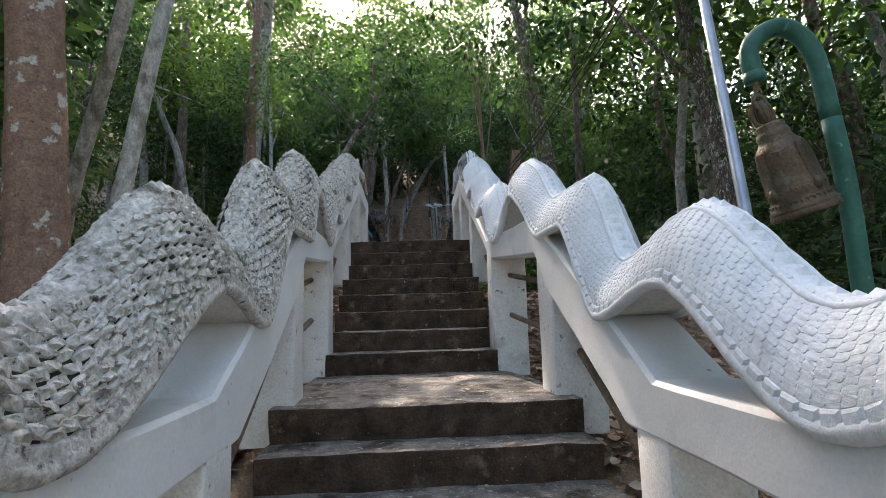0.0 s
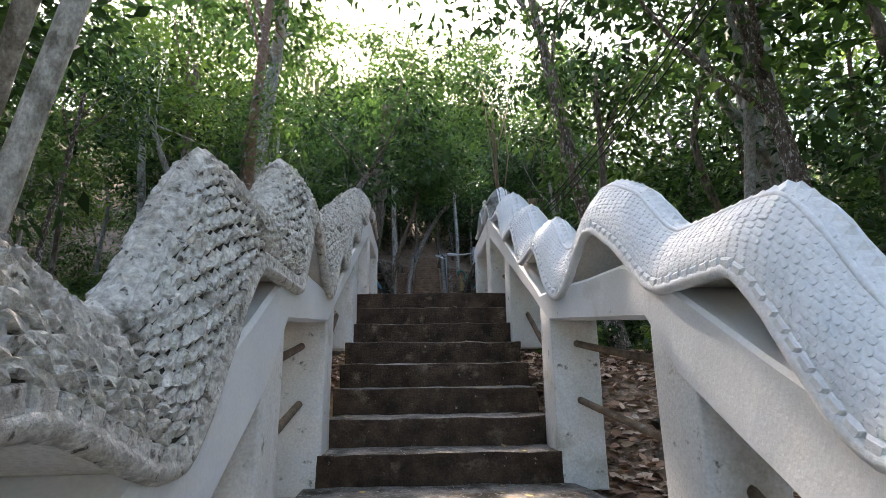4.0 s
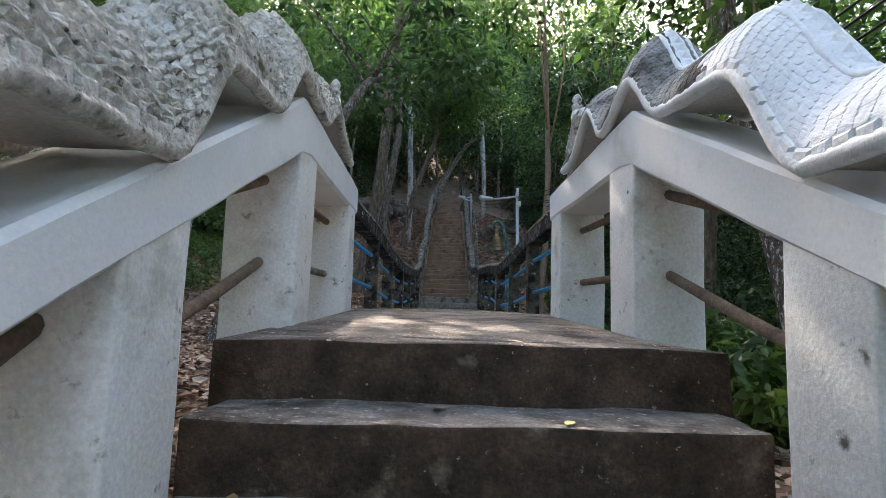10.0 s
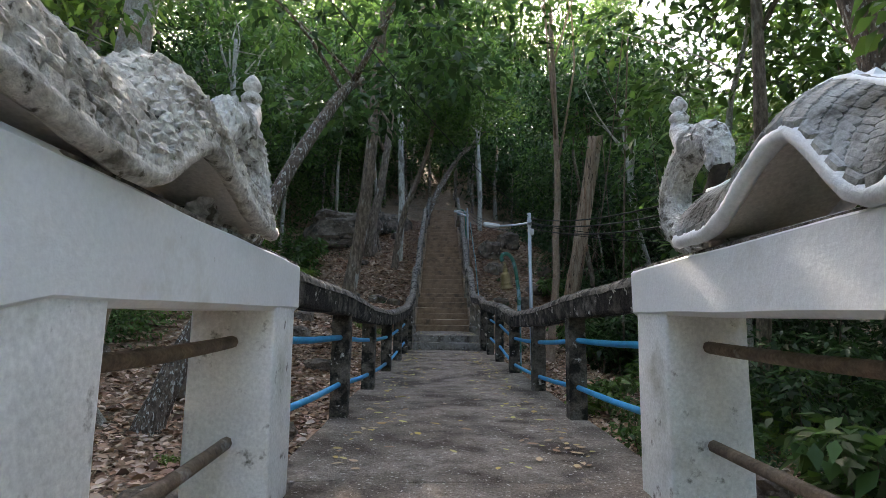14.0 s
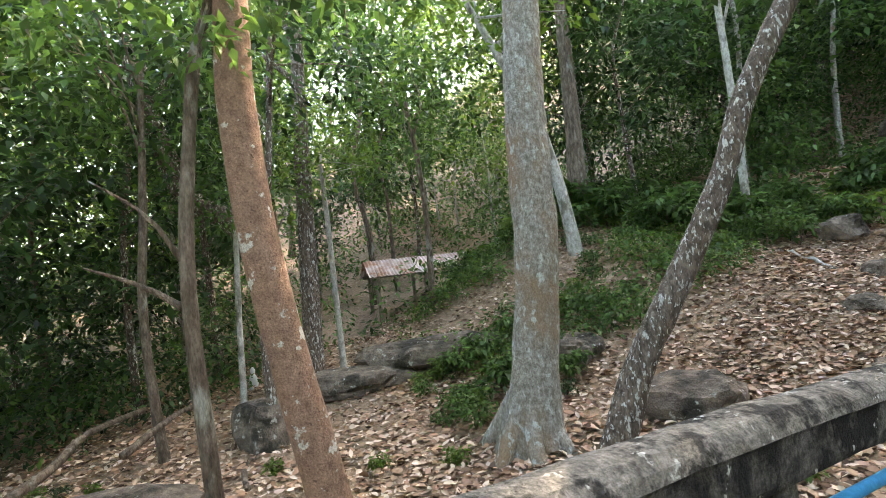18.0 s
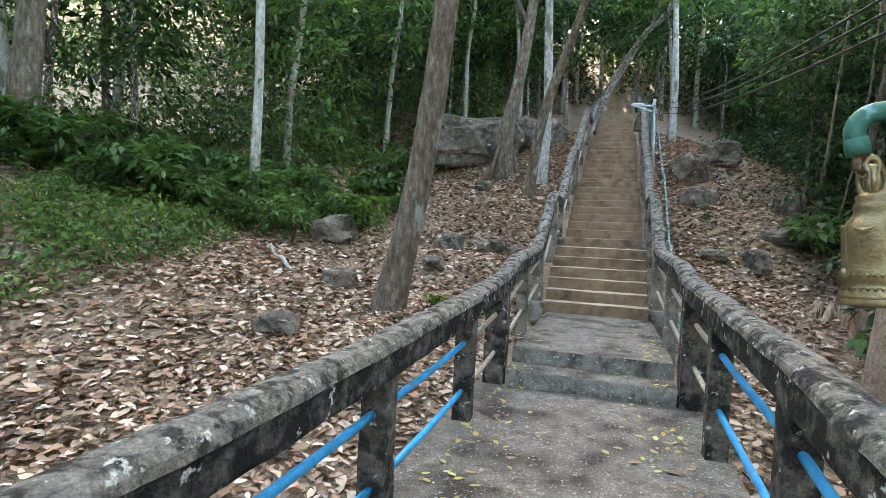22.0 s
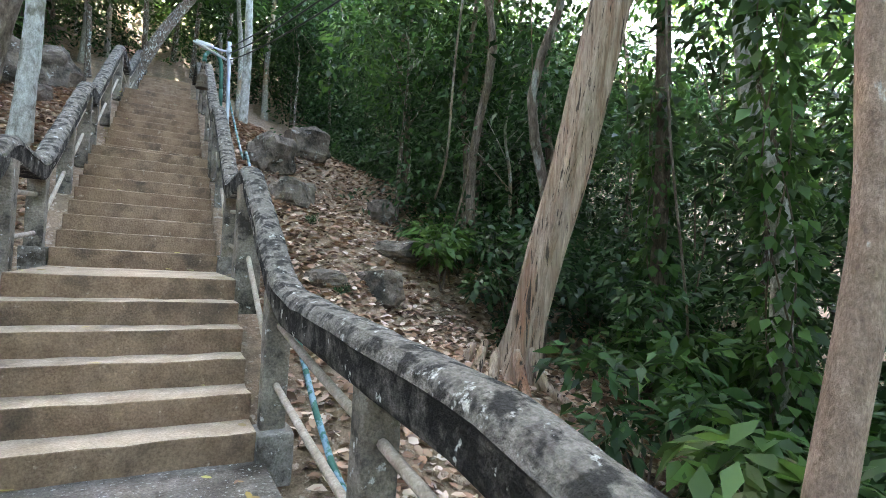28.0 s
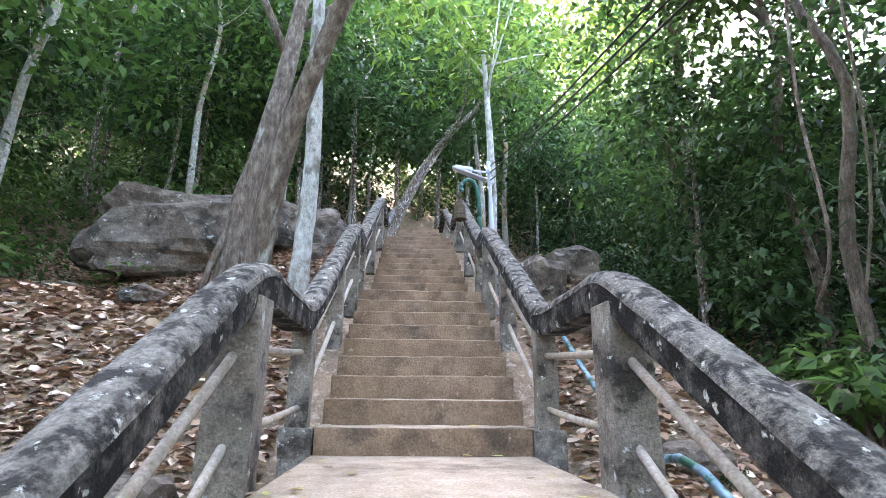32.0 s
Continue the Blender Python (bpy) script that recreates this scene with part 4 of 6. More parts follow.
def oval_leaves(name, cen, heading, tilt, roll, length, width, curl, mats):
    """Oval fallen leaves of two halves, bent about the midrib and curled along it."""
    n = len(cen)
    ch, sh, ct, st = np.cos(heading), np.sin(heading), np.cos(tilt), np.sin(tilt)
    ax = np.stack([ch * ct, sh * ct, st], 1)
    sd0 = np.stack([-sh, ch, np.zeros(n)], 1)
    up0 = np.cross(ax, sd0)
    cr, sr = np.cos(roll)[:, None], np.sin(roll)[:, None]
    sd, up = sd0 * cr + up0 * sr, up0 * cr - sd0 * sr
    L, W, K = length[:, None], width[:, None], (curl * width)[:, None]
    pts = [cen - ax * L * 0.5]
    for f, w in ((0.28, 0.46), (0.68, 0.44)):
        pts.append(cen + ax * L * (f - 0.5) + sd * W * w + up * K)
    pts.append(cen + ax * L * 0.5 + up * K * 0.6)
    for f, w in ((0.68, -0.44), (0.28, -0.46)):
        pts.append(cen + ax * L * (f - 0.5) + sd * W * w + up * K)
    v = np.stack(pts, 1).reshape(-1, 3)
    o = (np.arange(n) * 6)[:, None]
    q = np.concatenate([o + np.array([[0, 1, 2, 3]]), o + np.array([[3, 4, 5, 0]])], 1).reshape(-1, 4)
    return quick_mesh(name, v, q, mats)


def clump_points(rng, centres, per, rad, flat=0.6):
    d = rng.normal(0, 1, (len(centres), per, 3))
    d /= np.linalg.norm(d, axis=2, keepdims=True) + 1e-9
    r = rng.uniform(0.15, 1.0, (len(centres), per, 1)) ** 0.5
    p = d * r * rad
    p[:, :, 2] *= flat
    p += np.asarray(centres)[:, None, :]
    hd = np.arctan2(d[:, :, 1], d[:, :, 0]) + rng.normal(0, 0.6, d.shape[:2])
    return p.reshape(-1, 3), hd.reshape(-1)


def crown_mesh(seed, n, per, radius, height, mats, leaf=0.17, rad=0.55, inner=0.35):
    rng = np.random.default_rng(seed)
    c = []
    while len(c) < n:
        p = rng.uniform(-1, 1, 3)
        r = math.sqrt((p ** 2).sum())
        lump = 0.72 + 0.5 * noise.noise(Vector(p * 1.6) + Vector((seed, 0, 0)))
        if inner < r < min(1.0, lump + 0.2):
            c.append((p[0] * radius, p[1] * radius, p[2] * height * 0.5))
    pts, hd = clump_points(rng, c, per, rad)
    return blades("crown", pts, rng, leaf, mats, heading=hd), c


CROWNS = {}
for tone, m in (("dark", L_DARK), ("mid", L_MID), ("light", L_LIGHT)):
    CROWNS[tone] = [crown_mesh(11 + i * 7 + len(tone), *spec[:2], spec[2], spec[3], m, spec[4], spec[5])
                    for i, spec in enumerate([(36, 40, 1.9, 3.2, 0.17, 0.52), (40, 40, 2.3, 2.6, 0.18, 0.55), (46, 42, 1.5, 5.0, 0.17, 0.48)])]


def limb_mesh(rnd, a, b, r0, m, bend=0.12):
    a, b = Vector(a), Vector(b)
    d = (b - a).length
    mid = a.lerp(b, 0.5) + Vector((rnd.uniform(-1, 1), rnd.uniform(-1, 1), rnd.uniform(-0.3, 0.8))) * d * bend
    p = curve_pts([a, mid, b], 6)
    return tube_mesh("limb", p, [lerp(r0, r0 * 0.22, i / 5) for i in range(6)], m, 6, 0.1, 6)


def template(seed, height, r, tone, shape, crown_z, scale, bark, nlimb=6, lean=0.05):
    """Meshes of one kind of forest tree, rooted at the origin."""
    rnd = random.Random(seed)
    kn = [Vector((0, 0, -0.3))]
    for i in range(1, 6):
        z = height * i / 5
        kn.append(Vector((rnd.uniform(-1, 1) * lean * height * i / 5, rnd.uniform(-1, 1) * lean * height * i / 5, z)))
    p = curve_pts(kn, 16)
    rad = [r * (1.0 - 0.72 * (i / 15)) * (1 + 0.55 * math.exp(-max(0, q.z) / (2.2 * r))) for i, q in enumerate(p)]
    trunk = tube_mesh("trunk", p, rad, bark, 9, 0.16, 2.2 / max(r, 0.05) * 0.3, seed)
    limbs, crowns = [], []
    cm, cc = CROWNS[tone][shape]
    base = Vector((kn[-1].x, kn[-1].y, 0)) * 0.8 + Vector((0, 0, crown_z))
    crowns.append((cm, Matrix.Translation(base) @ Matrix.Rotation(seed, 4, "Z") @ Matrix.Scale(scale, 4)))
    for k in range(nlimb):
        c = crowns[0][1] @ Vector(cc[(k * 5) % len(cc)])
        z = min(max(c.z - rnd.uniform(0.5, 1.6), height * 0.3), height * 0.95)
        f = z / height * 15
        i = min(int(f), 14)
        a = p[i].lerp(p[i + 1], f - i)
        limbs.append(limb_mesh(rnd, a, c, rad[i] * 0.45, bark))
    return trunk, limbs, crowns


KINDS = [template(1, 13.5, 0.15, "mid", 0, 11.5, 1.55, B_GREY), template(2, 12.0, 0.12, "dark", 1, 10.4, 1.45, B_BROWN), template(3, 15.0, 0.19, "light", 1, 13.0, 1.7, B_PALE),
         template(4, 7.5, 0.075, "mid", 2, 5.3, 1.15, B_BROWN), template(5, 6.0, 0.06, "dark", 2, 4.0, 1.05, B_DARK), template(6, 5.0, 0.05, "dark", 0, 3.7, 0.95, B_GREY),
         template(7, 4.0, 0.04, "light", 0, 3.0, 0.8, B_PALE), template(8, 8.5, 0.085, "dark", 2, 5.4, 1.45, B_DARK), template(9, 10.0, 0.10, "mid", 2, 7.2, 1.6, B_GREY),
         template(10, 9.0, 0.09, "light", 2, 6.6, 1.4, B_GREY)]
TREE_LABELS = ["tall grey-barked forest tree with a mid-green crown", "tall brown-barked forest tree with dark leaves", "tall pale forest tree with a light-green sunlit crown",
               "slender understorey tree with leaves to low down", "small dark-leaved understorey tree", "young dark-green tree with thin trunk",
               "thin sapling with light-green leaves", "bushy dark-leaved tree with dense low crown", "mid-height grey tree with a long green crown", "light-green tree with a tall airy crown"]


def plant_tree(k, x, y, yaw, s, group, z=None):
    trunk, limbs, crowns = KINDS[k]
    t = thing("tree", TREE_LABELS[k], "tree", group)
    zz = ground_z(x, y) if z is None else z
    t.matrix_basis = Matrix.Translation((x, y, zz)) @ Matrix.Rotation(yaw, 4, "Z") @ Matrix.Scale(s, 4)
    put("trunk", trunk, t)
    for me in limbs:
        put("limb", me, t)
    for me, mtx in crowns:
        put("crown", me, t, loc=mtx)
    return t


def kept_clear(x, y, r):
    """The way, the clearing and the gully stay open."""
    if abs(x - cx(y)) < 1.5 + r and -8 < y < 38:
        return True
    if -11.5 < x < -1 and 5.5 < y < 17.0 + 0.12 * (x + 3):
        return True
    if -15.5 < x < -6 and abs(y - 10.0 - 0.47 * (-0.3 - x)) < 1.9:
        return True
    if -2 - r < x < 3.4 and y < 8:
        return True
    if 0 < x < 6.5 and 11 < y < 23.5:
        return True
    if -7 < x < -1 and 17 <= y < 29:
        return True
    return False


rnd = random.Random(5)
spots = []


def grow(n, xr, yr, kinds, r, group, smin=0.8, smax=1.25, gap=1.3):
    tries = made = 0
    while made < n and tries < n * 40:
        tries += 1
        x, y = rnd.uniform(*xr), rnd.uniform(*yr)
        if kept_clear(x, y, r) or any((x - a) ** 2 + (y - b) ** 2 < gap * gap for a, b in spots):
            continue
        spots.append((x, y))
        plant_tree(rnd.choice(kinds), x, y, rnd.uniform(0, 6.28), rnd.uniform(smin, smax), group)
        made += 1


grow(15, (-26, -11.5), (2, 24), (0, 1, 2, 8, 9, 7), 1.5, "trees behind the clearing", gap=2.0)
grow(26, (-24, -12.0), (4, 22), (3, 4, 5, 6, 9), 1.0, "trees behind the clearing", gap=1.3)
grow(9, (-14, -3.0), (20, 46), (0, 1, 8, 7), 1.6, "trees on the hill", gap=1.8)
grow(30, (-12, -2.6), (18.5, 44), (3, 4, 5, 7), 0.8, "trees on the hill", gap=1.2)
grow(9, (5.0, 22), (6, 19), (0, 1, 2, 8), 1.2, "trees in the gully", gap=2.0)
grow(50, (3.2, 17), (8, 44), (3, 4, 5, 5, 4, 6), 1.0, "trees in the gully", gap=1.15)
grow(18, (4.0, 16), (-4, 9), (1, 3, 8, 4, 5, 7), 0.8, "trees beside the lower stair", gap=1.5)
grow(18, (-14, -4.0), (-3, 6), (1, 7, 8, 4, 5), 0.8, "trees beside the lower stair", gap=1.6)
grow(12, (-9, 9), (38, 58), (0, 1, 2, 7, 8), 0.0, "trees on the hill", gap=2.0)
grow(12, (-12, 12), (-18, -7), (0, 1, 7, 8), 0.0, "trees at the foot of the stair", gap=2.5)


def own_tree(name, label, knots, radii, bark, crown=None, flare=0.0, limbs=(), group="", sides=14, sub=22, rough=0.12, rscale=3.0, seed=0.0):
    """A tree whose trunk follows its own line; crown = (tone, shape, scale, lift)."""
    base = Vector(knots[0])
    base.z = ground_z(base.x, base.y)
    t = thing(name, label, "tree", group, at=base)
    kn = [Vector((knots[0][0], knots[0][1], base.z - 0.3)), *[Vector(k) for k in knots[1:]]] if knots[0][2] - base.z < 0.8 else [Vector((knots[0][0], knots[0][1], base.z - 0.3)), *[Vector(k) for k in knots]]
    p = curve_pts(kn, sub)
    n = len(p)
    rr = []
    for i, q in enumerate(p):
        f = i / (n - 1) * (len(radii) - 1)
        j = min(int(f), len(radii) - 2)
        r = lerp(radii[j], radii[j + 1], f - j)
        rr.append(r * (1 + flare * math.exp(-max(0, q.z - base.z) / 0.28)))
    put("trunk", tube_mesh("trunk", [q - base for q in p], rr, bark, sides, rough, rscale, seed), t)
    rn = random.Random(int(seed * 10) + 3)
    top = p[-1] - base
    if crown:
        tone, shape, sc, lift = crown
        cm, cc = CROWNS[tone][shape]
        mtx = Matrix.Translation(top + Vector((0, 0, lift))) @ Matrix.Rotation(seed * 1.3, 4, "Z") @ Matrix.Scale(sc, 4)
        put("crown", cm, t, loc=mtx)
        for k in range(5):
            i = n - 2 - k
            put("limb", limb_mesh(rn, p[i] - base, mtx @ Vector(cc[(k * 7 + 3) % len(cc)]), rr[i] * 0.5, bark), t)
    for a, b, r in limbs:
        put("limb", limb_mesh(rn, Vector(a) - base, Vector(b) - base, r, bark, 0.08), t)
    return t


own_tree("tree", "slender reddish-brown tree with pale lichen spots leaning by the walkway", [(-3.32, 9.9, 1.85), (-3.29, 9.63, 2.9), (-3.26, 9.44, 4.0), (-3.25, 9.37, 4.88), (-3.25, 9.39, 5.6), (-3.2, 9.5, 7.6), (-3.1, 9.6, 10.5)],
         [0.15, 0.125, 0.115, 0.108, 0.09, 0.06], B_RED, ("mid", 0, 1.3, 0.6), 0.15, seed=1.0, rough=0.06, sub=30)
big = own_tree("tree", "thick grey-barked tree with a buttressed foot in the clearing", [(-4.50, 12.28, 1.75), (-4.40, 12.45, 2.79), (-4.32, 12.57, 3.92), (-4.30, 12.61, 5.05), (-4.25, 12.68, 6.4), (-4.1, 12.9, 9.0), (-3.9, 13.1, 12.0)],
               [0.27, 0.25, 0.24, 0.22, 0.18, 0.12], B_GREY, ("mid", 1, 1.7, 0.8), 0.55, seed=2.0, sub=34, sides=20, rough=0.10)
for a in (0.4, 1.5, 2.6, 3.7, 5.0, 5.8):
    d = Vector((math.cos(a), math.sin(a), 0))
    put("root", tube_mesh("root", curve_pts([d * 0.14 + Vector((0.02, 0.04, 0.55)), d * 0.25 + Vector((0.01, 0.02, 0.26)), d * 0.42 + Vector((0, 0, 0.03)), d * 0.62 + Vector((0, 0, -0.16))], 8),
                          [0.06, 0.085, 0.10, 0.10, 0.095, 0.085, 0.07, 0.04], B_GREY, 8, 0.2, 6), big)
own_tree("tree", "dark leaning tree spotted with white lichen", [(-3.54, 12.27, 1.80), (-3.23, 12.59, 2.68), (-2.9, 12.94, 3.54), (-2.6, 13.26, 4.34), (-2.33, 13.55, 5.27), (-1.80, 14.5, 6.85), (-1.55, 15.0, 7.3)],
         [0.16, 0.135, 0.118, 0.105, 0.10, 0.09, 0.07], B_DARK, ("dark", 1, 1.3, 0.8), 0.22, seed=3.0, sub=32, rough=0.14, rscale=5)
own_tree("tree", "dark brown tree beside the walkway steps", [(-2.50, 18.48, 2.85), (-2.12, 18.57, 4.51), (-1.9, 18.61, 6.42), (-1.74, 18.65, 9.06), (-1.6, 18.7, 11.5)], [0.20, 0.165, 0.155, 0.14, 0.13, 0.08], B_BROWN,
         ("mid", 0, 1.4, 0.6), 0.25, seed=4.0, sub=26)
own_tree("tree", "thin pale tree among the hillside shrubs", [(-6.07, 20.43, 3.7), (-6.04, 20.45, 5.86), (-6.05, 20.44, 7.44), (-6.1, 20.4, 11.0)], [0.10, 0.085, 0.08, 0.05], B_PALE, ("mid", 0, 1.3, 0.6), seed=5.0)
own_tree("tree", "pale spotted tree behind the clearing", [(-10.6, 19.2, 4.0), (-10.5, 19.1, 5.5), (-10.4, 18.8, 7.5), (-10.3, 18.3, 9.0), (-10.2, 18.0, 11.5)], [0.17, 0.15, 0.13, 0.09], B_PALE, ("light", 1, 1.6, 0.8), 0.2, seed=6.0)
own_tree("tree", "brown straight tree behind the clearing", [(-8.93, 18.33, 3.9), (-8.86, 18.41, 6.82), (-8.83, 18.44, 8.69), (-8.8, 18.5, 13.0)], [0.26, 0.2, 0.17, 0.1], B_BROWN, ("mid", 1, 1.8, 0.8), 0.3, seed=7.0)
own_tree("tree", "dark leaning trunk with broken top in the undergrowth", [(-9.54, 11.26, 2.3), (-9.63, 10.71, 4.75), (-9.76, 9.84, 5.56), (-9.84, 9.36, 7.02), (-9.9, 9.1, 8.2)], [0.22, 0.2, 0.18, 0.10], B_DARK, ("dark", 2, 1.2, 0.4), 0.2, seed=8.0)
own_tree("tree", "thin dark crooked sapling near the walkway", [(-3.27, 9.12, 1.8), (-3.25, 9.05, 2.9), (-3.24, 9.02, 3.95), (-3.26, 9.11, 4.85), (-3.29, 9.2, 5.35), (-3.36, 9.4, 5.9)], [0.055, 0.046, 0.04, 0.035, 0.02], B_BROWN,
         ("mid", 0, 0.62, 0.2), seed=9.0, limbs=[((-3.25, 9.03, 3.75), (-3.35, 8.55, 4.05), 0.026), ((-3.24, 9.02, 4.0), (-3.3, 8.6, 4.5), 0.02)])
own_tree("tree", "leaning pale tree at the edge of the clearing", [(-7.62, 16.69, 3.5), (-7.7, 16.58, 5.05), (-7.95, 16.28, 6.97), (-8.28, 15.89, 8.08), (-8.7, 15.4, 9.6)], [0.14, 0.12, 0.10, 0.06], B_PALE, ("light", 0, 1.4, 0.6), 0.2, seed=10.0)
own_tree("tree", "big dark red-barked tree beside the lower stair", [(-1.98, 2.22, 0.3), (-2.05, 2.16, 1.5), (-2.1, 2.12, 2.5), (-2.17, 2.06, 4.0), (-2.3, 2.0, 7.0), (-2.4, 1.9, 10)], [0.19, 0.165, 0.15, 0.14, 0.08], B_RED,
         ("mid", 1, 1.5, 0.6), 0.2, seed=11.0, sub=28, rough=0.1, rscale=5)
own_tree("tree", "slim pale tree leaning over the serpent balustrade", [(-3.0, 3.6, 0.4), (-2.62, 3.16, 2.0), (-2.20, 2.85, 3.0), (-1.84, 2.6, 3.9), (-1.4, 2.5, 5.8), (-1.3, 2.4, 8)], [0.065, 0.058, 0.053, 0.05, 0.04], B_PALE, ("mid", 0, 1.2, 0.5), seed=12.0)
own_tree("tree", "slim pale tree leaning over the serpent balustrade", [(-2.08, 2.45, 0.5), (-1.83, 2.5, 2.0), (-1.69, 2.54, 3.0), (-1.47, 2.61, 4.5), (-1.3, 2.6, 6), (-1.2, 2.5, 8)], [0.064, 0.057, 0.052, 0.048, 0.035], B_PALE, ("light", 0, 1.2, 0.5), seed=13.0)
own_tree("tree", "dark leaning tree beside the stair", [(3.22, 8.93, 1.5), (3.0, 9.15, 3.0), (2.82, 9.34, 4.5), (2.52, 9.66, 7.0), (2.15, 10.03, 10.0)], [0.17, 0.14, 0.13, 0.11, 0.07], B_DARK, ("dark", 1, 1.4, 0.8), 0.2, seed=15.0)
own_tree("tree", "dark tree beside the lower stair", [(4.15, 5.3, 0.5), (4.42, 5.85, 2.0), (4.50, 6.1, 3.0), (4.45, 6.3, 4.5), (4.2, 6.5, 7.0)], [0.15, 0.125, 0.115, 0.08], B_DARK, ("dark", 0, 1.3, 0.6), 0.2, seed=16.0)
own_tree("tree", "pale forked tree beyond the white balustrade", [(5.9, 8.2, 0.6), (5.8, 8.2, 3.9), (5.72, 8.2, 4.75), (5.84, 8.2, 6.4), (6.0, 8.2, 9.5)], [0.17, 0.15, 0.13, 0.11, 0.06], B_PALE, ("mid", 0, 1.3, 0.5), 0.2,
         limbs=[((5.73, 8.2, 4.6), (4.7, 8.2, 8.2), 0.11)], seed=29.0)
own_tree("tree", "thin tall reddish tree by the railing", [(2.42, 18.08, 1.9), (2.46, 18.05, 2.75), (2.55, 17.93, 4.04), (2.55, 17.93, 4.98), (2.6, 17.9, 5.9), (2.55, 17.8, 7.5), (2.4, 17.6, 11)], [0.10, 0.085, 0.078, 0.075, 0.065, 0.04], B_TAN, ("mid", 0, 1.3, 0.5), 0.15, seed=17.0, rough=0.06)
own_tree("tree", "straight brown tree in the gully", [(5.2, 14.6, 1.2), (5.06, 14.5, 2.4), (5.0, 14.1, 6.6), (5.0, 14.0, 10)], [0.14, 0.115, 0.10, 0.06], B_BROWN, ("dark", 1, 1.4, 0.5), seed=19.0)
own_tree("tree", "crooked pale tree in the gully", [(5.6, 19.7, 1.4), (5.45, 19.8, 3.02), (5.47, 19.8, 3.53), (5.43, 19.83, 4.54), (5.27, 20.04, 5.51), (5.19, 20.14, 6.51), (5.0, 20.2, 9)], [0.12, 0.10, 0.105, 0.095, 0.09, 0.08, 0.05], B_PALE, ("mid", 0, 1.3, 0.5), seed=20.0)
own_tree("tree", "tree wrapped in a leafy climbing vine", [(5.78, 21.5, 1.4), (5.78, 21.5, 3.0), (5.80, 21.5, 5.4), (5.7, 21.5, 7.7), (5.6, 21.4, 10)], [0.13, 0.10, 0.095, 0.09, 0.05], B_BROWN, ("dark", 1, 1.3, 0.5), seed=21.0)
own_tree("tree", "bent grey tree low in the gully", [(6.78, 19.9, 1.6), (6.82, 19.86, 2.63), (6.96, 19.59, 4.0), (7.04, 19.41, 5.05), (7.05, 19.39, 5.74), (7.17, 19.16, 6.47), (7.6, 18.8, 7.2), (8.2, 18.7, 8.4)], [0.15, 0.14, 0.13, 0.12, 0.12, 0.11, 0.10, 0.06], B_GREY, ("light", 0, 1.3, 0.4), seed=28.0)
own_tree("tree", "thin straight tree high in the gully", [(5.3, 28.4, 4.4), (5.28, 28.3, 6.15), (5.2, 28.2, 9.0)], [0.08, 0.07, 0.04], B_PALE, ("mid", 0, 1.3, 0.5), seed=22.0)
own_tree("tree", "dark leaning tree over the top of the stair", [(-0.9, 33.45, 8.2), (-0.6, 33.42, 8.77), (0.12, 33.4, 10.31), (1.22, 33.38, 12.06)], [0.19, 0.16, 0.14, 0.10], B_DARK, ("dark", 1, 1.3, 0.6), 0.2, seed=23.0)
own_tree("tree", "pale lichened tree beside the long stair", [(-1.70, 26.45, 5.2), (-1.66, 26.44, 5.8), (-1.62, 26.45, 6.83), (-1.63, 26.45, 8.01), (-1.71, 26.43, 10.03), (-1.7, 26.3, 13.0)], [0.15, 0.13, 0.12, 0.11, 0.07], B_PALE, ("mid", 1, 1.4, 0.8), 0.25, seed=24.0)
rooted = own_tree("tree", "brown tree with stilted roots against the boulder", [(-2.90, 27.36, 5.7), (-2.86, 27.37, 6.91), (-2.69, 27.42, 7.84), (-2.42, 27.5, 9.67), (-2.1, 27.6, 13)], [0.24, 0.2, 0.18, 0.16, 0.10], B_BROWN, ("mid", 1, 1.5, 0.8), 0.3, seed=25.0)
for a in (0.2, 1.4, 2.6, 3.9, 5.1):
    d = Vector((math.cos(a), math.sin(a), 0))
    put("root", tube_mesh("root", curve_pts([d * 0.1 + Vector((0, 0, 1.0)), d * 0.28 + Vector((0, 0, 0.5)), d * 0.45 + Vector((0, 0, -0.2))], 7), [0.07, 0.07, 0.065, 0.06, 0.055, 0.05, 0.04], B_BROWN, 7, 0.2, 6), rooted)
own_tree("tree", "thin spotted tree straight ahead up the hill", [(1.9, 31.5, 7.0), (1.9, 31.4, 9.5), (1.7, 31.2, 13.0)], [0.12, 0.10, 0.06], B_PALE, ("light", 1, 1.4, 0.8), seed=26.0)
dense = own_tree("tree", "dense leafy tree beyond the bend of the stair", [(-1.7, 24.4, 4.7), (-1.4, 24.1, 6.5), (-0.6, 23.5, 8.6), (-0.2, 23.1, 10.6)], [0.13, 0.11, 0.08, 0.05], B_BROWN, None, seed=27.0)
dm, dc = crown_mesh(97, 170, 80, 2.1, 5.6, L_MID, 0.15, 0.5, 0.2)
put("crown", dm, dense, loc=Vector((0.0, 23.0, 11.2)) - dense.location)
